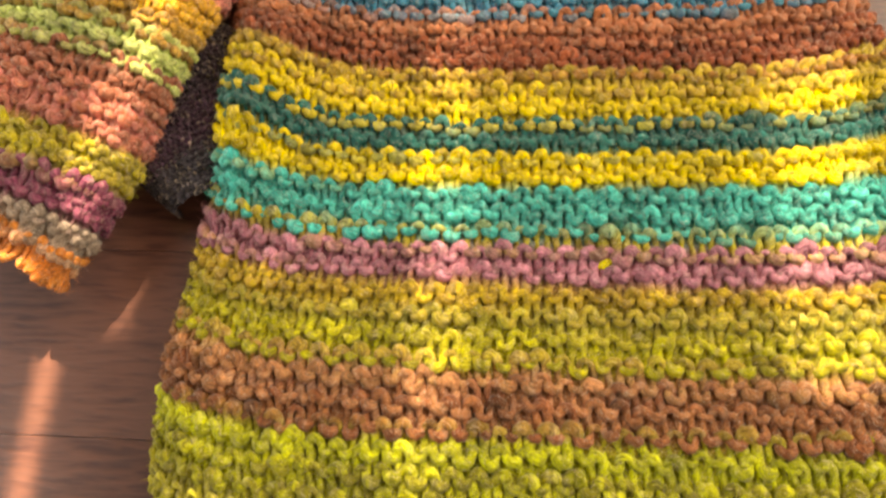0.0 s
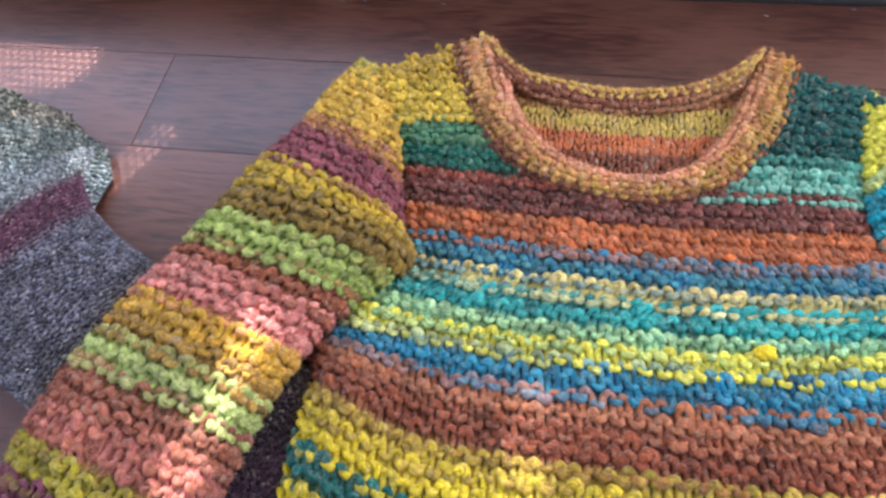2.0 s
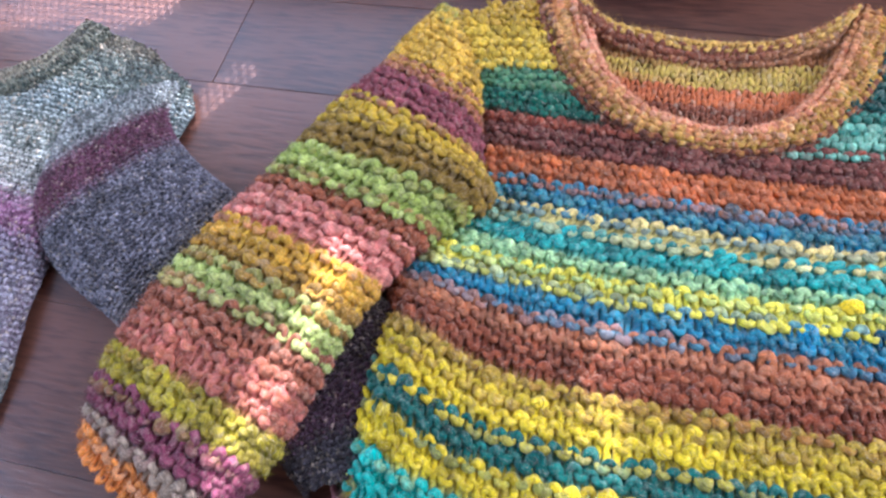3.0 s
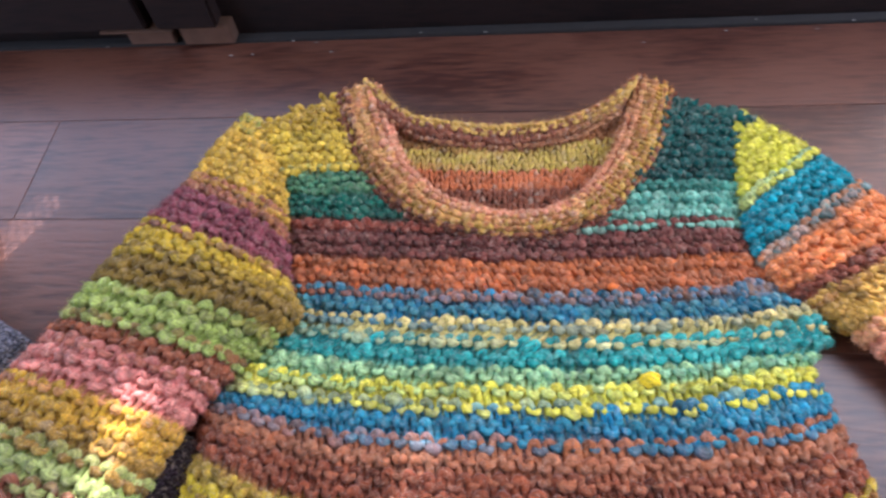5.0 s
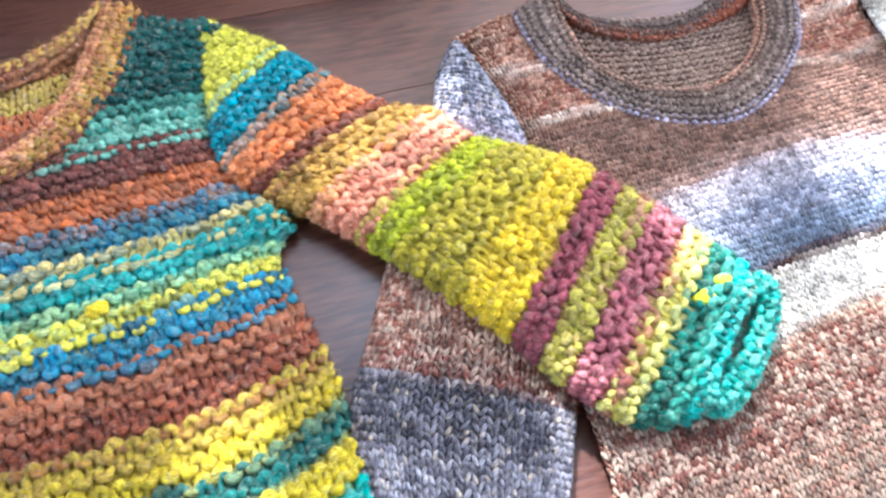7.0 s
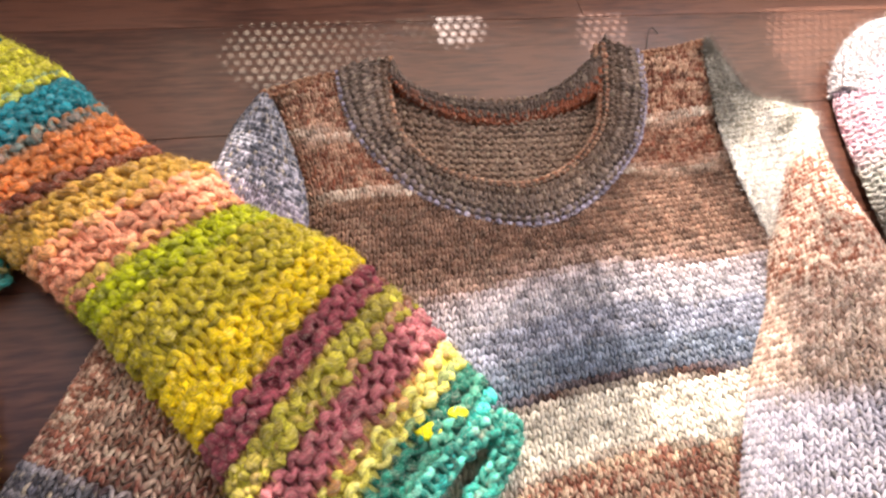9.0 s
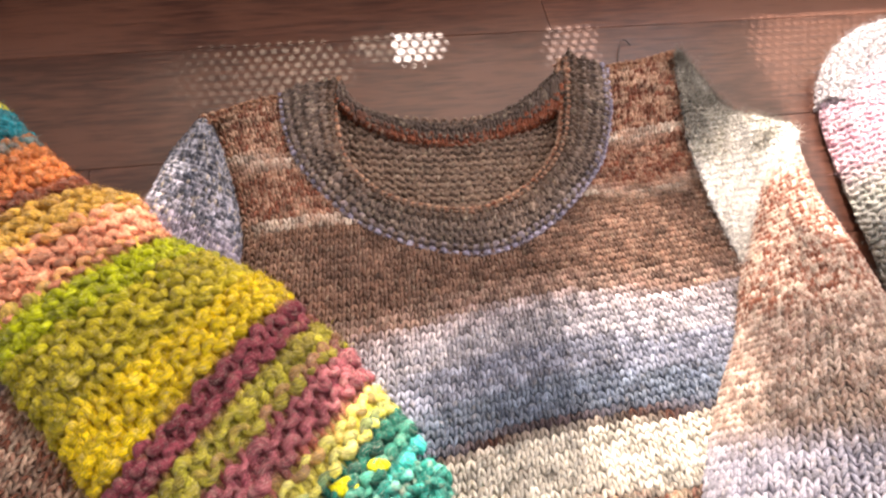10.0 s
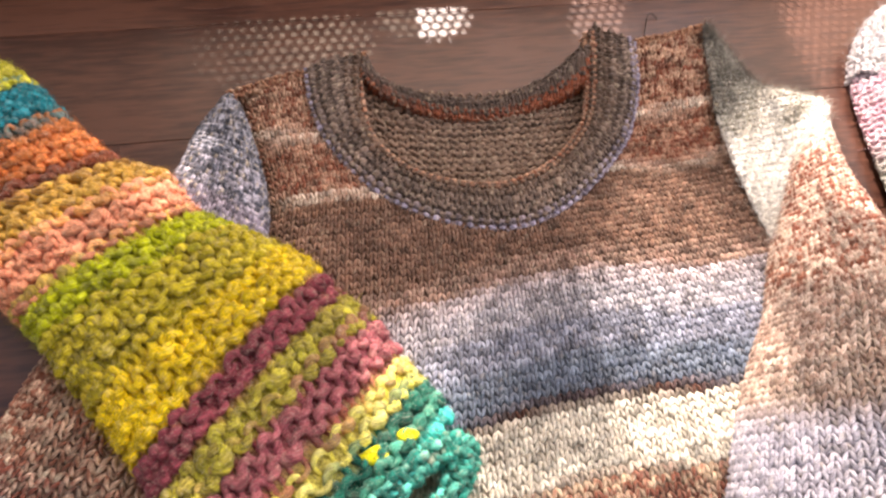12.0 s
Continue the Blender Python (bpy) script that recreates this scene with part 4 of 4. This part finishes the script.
knit("neckband", turned(settle(mback)), 40, 5, Dye([(-1, "8a4a30", "5a3224"), (0.34, "463a34", "5e5048"), (0.8, "5c4c42", "4a3e36")], 0.05), WOOL_FINE, marled, radius=0.0013, rings=10, sides=4, seed=24, hairs=600, hair_length=0.003)

for a, b2 in (([(0.434, 0.545), (0.470, 0.556), (0.510, 0.566), (0.548, 0.575)], [(0.438, 0.536), (0.472, 0.547), (0.511, 0.556), (0.546, 0.564)]),
              ([(0.768, 0.578), (0.795, 0.579), (0.822, 0.581), (0.850, 0.585)], [(0.768, 0.567), (0.795, 0.569), (0.822, 0.571), (0.848, 0.575)])):
    mseam = tube(a, b2, level((0, 0.010), (1, 0.010)), level((0, 0.012), (1, 0.016)) if a[0][0] < 0.6 else level((0, 0.020), (1, 0.028)), wrap=0.12, fold=0.0)
    knit("shoulder_seam", turned(settle(mseam)), 16, 3, Dye([(-9, "6a3a28", "a07a60")]), WOOL_FINE, marled, radius=0.0015, rings=8, sides=4, seed=29, marl=1.0, hairs=300, hair_length=0.003)

# sleeve that runs down beneath the striped cuff
MSL_IN = [(0.441, 0.543), (0.452, 0.500), (0.461, 0.440), (0.455, 0.380), (0.442, 0.310), (0.428, 0.232), (0.402, 0.176), (0.374, 0.120), (0.360, 0.060)]
MSL_OUT = [(0.433, 0.541), (0.414, 0.515), (0.402, 0.484), (0.372, 0.420), (0.330, 0.352), (0.300, 0.295), (0.273, 0.238), (0.272, 0.160), (0.292, 0.090)]
msleeve = tube(MSL_IN, MSL_OUT, level((0, 0.016), (1, 0.016)), level((0, 0.006), (1, 0.004)), wrap=0.08, fold=0.0015, seed=5.0)
KM = knots(MSL_IN, MSL_OUT)
knit("sleeve", msleeve, 30, 92, Dye([(-1, "30343e", "b0aeb6"), (1.6, "3a3e48", "b4aeb8"), (2.2, "6a6470", "b0a4b0"), (3.0, "74402e", "c0a48c"), (5.1, "6a3428", "b49c88"), (5.4, "34323a", "807c80"), (6.1, "5c5860", "aaa6a8"), (7.2, "76727a", "b4b0b2")], 0.1),
     WOOL_FINE, marled, side="knit", loose=0.06, radius=0.0014, rings=9, sides=4, where=lambda u, v: np.interp(v, KM, np.arange(len(KM))), seed=25, marl=1.5, slub=0.14, hairs=3500, hair_length=0.0035, depth=0.0017, fleck=0.3, heather=2.0)

# shoulder piece and folded sleeve on the other side
CAP_SEAM = spline([(0.826, 0.345), (0.825, 0.390), (0.826, 0.440), (0.828, 0.486), (0.836, 0.530), (0.842, 0.560), (0.847, 0.578)], np.linspace(0, 1, 7))
CAP_EDGE = spline([(0.828, 0.345), (0.855, 0.390), (0.895, 0.445), (0.934, 0.497), (0.895, 0.520), (0.878, 0.552), (0.852, 0.584)], np.linspace(0, 1, 7))


def marled_cap(u, v):
    a, b = CAP_SEAM(v), CAP_EDGE(v)
    w = u[..., None]
    p = a * (1 - w) + b * w
    x, y = p[..., 0], p[..., 1]
    z = np.interp(v, (0, 0.3, 0.6, 1), (0.022, 0.026, 0.034, 0.040)) - 0.030 * np.abs(u) ** 3 * np.interp(v, (0.4, 0.6), (0, 1)) + 0.008 * np.exp(-((x - 0.905) / 0.03) ** 2 - ((y - 0.48) / 0.03) ** 2) + 0.002 * ripple(x, y, 7.0)
    return np.stack([x, y, z], -1)


knit("shoulder", settle(marled_cap), 22, 44, Dye([(-1, "dcd6cc", "e6e0d6"), (0.34, "96907f", "cac4b8"), (0.46, "3c3932", "8a8478"), (0.64, "5a564c", "a8a296"), (0.78, "34302a", "827c70")], 0.10), WOOL_FUR, marled, "cream and olive-grey brushed shoulder", where=lambda u, v: v - 0.16 * u + 0.05 * np.sin(9 * u + 14 * v) + 0.25 * np.exp(-((u - 0.62) / 0.14) ** 2 - ((v - 0.42) / 0.05) ** 2),
     radius=0.0015, rings=8, sides=4, seed=26, marl=1.0, hairs=15000, hair_length=0.008, slub=0.16, fleck=0.2)
MFOLD_IN = [(0.905, 0.478), (0.880, 0.440), (0.846, 0.388), (0.820, 0.352), (0.788, 0.303), (0.757, 0.262), (0.724, 0.205), (0.695, 0.140), (0.672, 0.070)]
MFOLD_OUT = [(0.928, 0.498), (0.920, 0.460), (0.914, 0.412), (0.915, 0.371), (0.912, 0.315), (0.906, 0.262), (0.900, 0.190), (0.880, 0.120), (0.860, 0.050)]
mfold = tube(MFOLD_OUT, MFOLD_IN, level((0, 0.016), (0.3, 0.026), (1, 0.03)), level((0, 0.014), (0.3, 0.012), (1, 0.016)), wrap=0.08, fold=0.002, seed=8.0)
KF = knots(MFOLD_IN, MFOLD_OUT)
knit("sleeve", settle(mfold), 36, 86, Dye([(-1, "e0d8cc", "d0bca8"), (0.7, "b09080", "e2d8cc"), (1.1, "7a3a26", "e0cdb8"), (2.9, "7c4430", "d8c4b0"), (3.7, "84685a", "c4b0a0"), (4.9, "8a7264", "b8a698"), (5.4, "c4bec4", "9c98a2"), (6.5, "c8c4c8", "a4a0aa")], 0.3),
     WOOL_FINE, marled, side="knit", loose=0.06, radius=0.0016, rings=9, sides=4, where=lambda u, v: np.interp(v, KF, np.arange(len(KF))) + 0.25 * (u - 0.5), seed=27, marl=1.6, slub=0.16, hairs=5000, hair_length=0.0035, depth=0.0015, fleck=0.22)


# ---- tweed sweater ----
TY_R, TX_R = zip((0.05, -0.475), (0.207, -0.494), (0.264, -0.507), (0.33, -0.517), (0.345, -0.50), (0.365, -0.465), (0.42, -0.452), (0.47, -0.450), (0.505, -0.468), (0.55, -0.520), (0.60, -0.57))


def tweed_body(u, v):
    y = 0.05 + 0.54 * v
    xr = np.interp(y, TY_R, TX_R)
    x = -0.86 + (xr + 0.86) * u
    s = np.clip((u - 0.5) * 2, 0, 1)
    z = 0.018 * (1 - 0.7 * s ** 14) + 0.010 * np.exp(-((x + 0.50) / 0.04) ** 2 - ((y - 0.44) / 0.10) ** 2) + 0.004 * ripple(x, y, 11.0)
    return np.stack([x, y + 0.02 * ripple(x * 0.5, 0.2, 3.0), z], -1)


def tweed_keep(u, v):
    p = tweed_body(u, v)
    x, y = p[..., 0], p[..., 1]
    roof = np.interp(x, (-0.75, -0.66, -0.63, -0.60, -0.51, -0.44), (0.455, 0.470, 0.495, 0.556, 0.540, 0.50))
    return (y < roof) & (x > -0.80) & (y > 0.14)


TWEED = Dye([(-1, "2e4a48", "94908c"), (0.20, "6a5a66", "a09aa0"), (0.27, "44323e", "96909a"), (0.31, "6a3a56", "a87c94"), (0.345, "4c504a", "b0b0a8"), (0.385, "38463f", "a0a49c"), (0.43, "2a3e3e", "a0aaa6"),
             (0.47, "2e3a36", "80887e"), (0.52, "322e26", "7e7866"), (0.56, "3a4640", "747464")], 0.02)
TWEED.a *= 0.85
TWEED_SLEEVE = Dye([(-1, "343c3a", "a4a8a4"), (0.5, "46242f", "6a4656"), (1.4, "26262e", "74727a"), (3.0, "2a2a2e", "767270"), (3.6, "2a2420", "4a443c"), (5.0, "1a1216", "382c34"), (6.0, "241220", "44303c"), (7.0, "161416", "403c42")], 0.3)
tweed = thing("tweed_sweater", -0.6, 0.35, "dark tweed wool sweater with teal and plum flecks, on floorboards", "sweater", "sweaters on the floor")
knit("front", tweed_body, 70, 92, TWEED, WOOL_FINE, tweed, radius=0.0015, keep=tweed_keep, rings=8, sides=4, where=lambda u, v: 0.05 + 0.54 * v, seed=31, marl=1.0, slub=0.1, fleck=0.3, heather=2.0, hairs=4000, hair_length=0.003)
TSL_UP = [(-0.472, 0.495), (-0.462, 0.450), (-0.420, 0.412), (-0.374, 0.386), (-0.300, 0.345), (-0.215, 0.310), (-0.185, 0.285), (-0.170, 0.235), (-0.165, 0.185)]
TSL_LO = [(-0.560, 0.425), (-0.545, 0.345), (-0.498, 0.292), (-0.425, 0.255), (-0.356, 0.225), (-0.290, 0.215), (-0.262, 0.200), (-0.250, 0.178), (-0.225, 0.158)]
tsleeve = tube(TSL_UP, TSL_LO, level((0, 0.022), (0.3, 0.026), (0.6, 0.026), (1, 0.026)), level((0, 0.010), (0.4, 0.006), (1, 0.006)), wrap=0.08, fold=0.003, seed=12.0)
KT = knots(TSL_UP, TSL_LO)
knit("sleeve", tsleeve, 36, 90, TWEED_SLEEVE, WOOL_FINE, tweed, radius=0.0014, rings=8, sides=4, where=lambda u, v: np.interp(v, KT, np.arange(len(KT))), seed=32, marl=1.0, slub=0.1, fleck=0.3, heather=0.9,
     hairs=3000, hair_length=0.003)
TB_OUT = [(-0.606, 0.562), (-0.618, 0.528), (-0.642, 0.500), (-0.690, 0.478), (-0.760, 0.462)]
TB_IN = [(-0.572, 0.552), (-0.586, 0.512), (-0.620, 0.474), (-0.680, 0.450), (-0.760, 0.436)]
tband = tube(TB_IN, TB_OUT, level((0, 0.016), (1, 0.012)), level((0, 0.014), (1, 0.012)), wrap=0.1, fold=0.0)
knit("neckband", turned(lambda u, v: tband(u, v)), 40, 7, Dye([(-1, "4a4438", "7e7866"), (0.5, "3a4640", "747464")], 0.1), WOOL_FINE, tweed, radius=0.0015, rings=8, sides=4, seed=33, marl=1.4, fleck=0.2)

# ---- pink mohair sweater ----
PY_L, PX_L = zip((0.10, 0.945), (0.25, 0.930), (0.316, 0.932), (0.424, 0.948), (0.504, 0.966), (0.551, 0.990), (0.578, 1.02), (0.592, 1.05), (0.60, 1.09))


def mohair_body(u, v):
    y = 0.10 + 0.498 * v
    xl = np.interp(y, PY_L, PX_L)
    x = xl + (1.20 - xl) * u
    s = np.clip(1 - 1.8 * u, 0, 1)
    z = 0.034 * (1 - 0.8 * s ** 6) * (1 - 0.7 * v ** 14) + 0.003 * ripple(x, y, 15.0)
    return np.stack([x, y, z], -1)


mohair = thing("mohair_sweater", 1.1, 0.35, "pale pink, white and grey fuzzy mohair sweater, lying on the floor", "sweater", "sweaters on the floor")
knit("front", mohair_body, 34, 80, Dye([(-1, "a8a49c", "8a8a80"), (0.38, "9a9c90", "b8b4ac"), (0.42, "cc94a6", "e4ccd0"), (0.49, "cca0ae", "d8c8cc"), (0.535, "b8b0b4", "c8c4c4"), (0.57, "d0ccca", "dcd8d6")], 0.03), WOOL_FUR, mohair,
     radius=0.0019, rings=8, sides=4, where=lambda u, v: 0.10 + 0.498 * v, seed=41, marl=1.2, hairs=20000, hair_length=0.007)

# rolled shoulder of the mohair sweater
PS_A = [(0.972, 0.520), (0.992, 0.556), (1.022, 0.584), (1.060, 0.600), (1.110, 0.606), (1.17, 0.608)]
PS_B = [(1.000, 0.505), (1.020, 0.532), (1.046, 0.556), (1.076, 0.566), (1.115, 0.568), (1.17, 0.568)]
proll = tube(PS_A, PS_B, level((0, 0.020), (1, 0.028)), level((0, 0.002), (0.3, 0.010), (1, 0.014)), wrap=0.1, fold=0.001)
knit("shoulder", turned(proll), 30, 10, Dye([(-1, "d4d0ce", "c0b8ba")]), WOOL_FUR, mohair, "white rolled shoulder", radius=0.0017, rings=8, sides=4, seed=42, marl=1.0, hairs=6000, hair_length=0.007)


# ---- small things ----
def flakes(name, spots, size, mat, label):
    bm = bmesh.new()
    rnd = random.Random(9)
    for x, y, z in spots:
        n = 7
        ring = [bm.verts.new((x + size * rnd.uniform(0.5, 1.6) * math.cos(6.283 * k / n) * 1.5, y + size * rnd.uniform(0.4, 1.0) * math.sin(6.283 * k / n), z)) for k in range(n)]
        tip = bm.verts.new((x, y, z + size * 0.3))
        for k in range(n):
            bm.faces.new((ring[k], ring[(k + 1) % n], tip))
    ob = part(name, bm, mat, None)
    return tagged(ob, label, "dust", kind="stuff")


rnd = random.Random(4)
flakes("dust", [(rnd.uniform(-0.5, 0.9), rnd.uniform(0.735, 0.772), 0.0032 if rnd.random() < 0.5 else 0.0032) for _ in range(22)], 0.0016, DUST, "pale dust flakes lying along the dusty threshold strip")
thread = bpy.data.curves.new("loose_thread", "CURVE")
thread.dimensions, thread.bevel_depth = "3D", 0.0004
sp = thread.splines.new("POLY")
pts = [(0.806 + 0.020 * k / 11, 0.598 + 0.026 * math.sin(k / 11 * 2.2), 0.0006 + 0.004 * math.sin(k / 11 * 3.14)) for k in range(12)]
sp.points.add(11)
for q, xyz in zip(sp.points, pts):
    q.co = (*xyz, 1)
thread.materials.append(STRIP)
tagged(new("loose_thread", thread), "short dark loose thread curled on the floorboards", "thread")
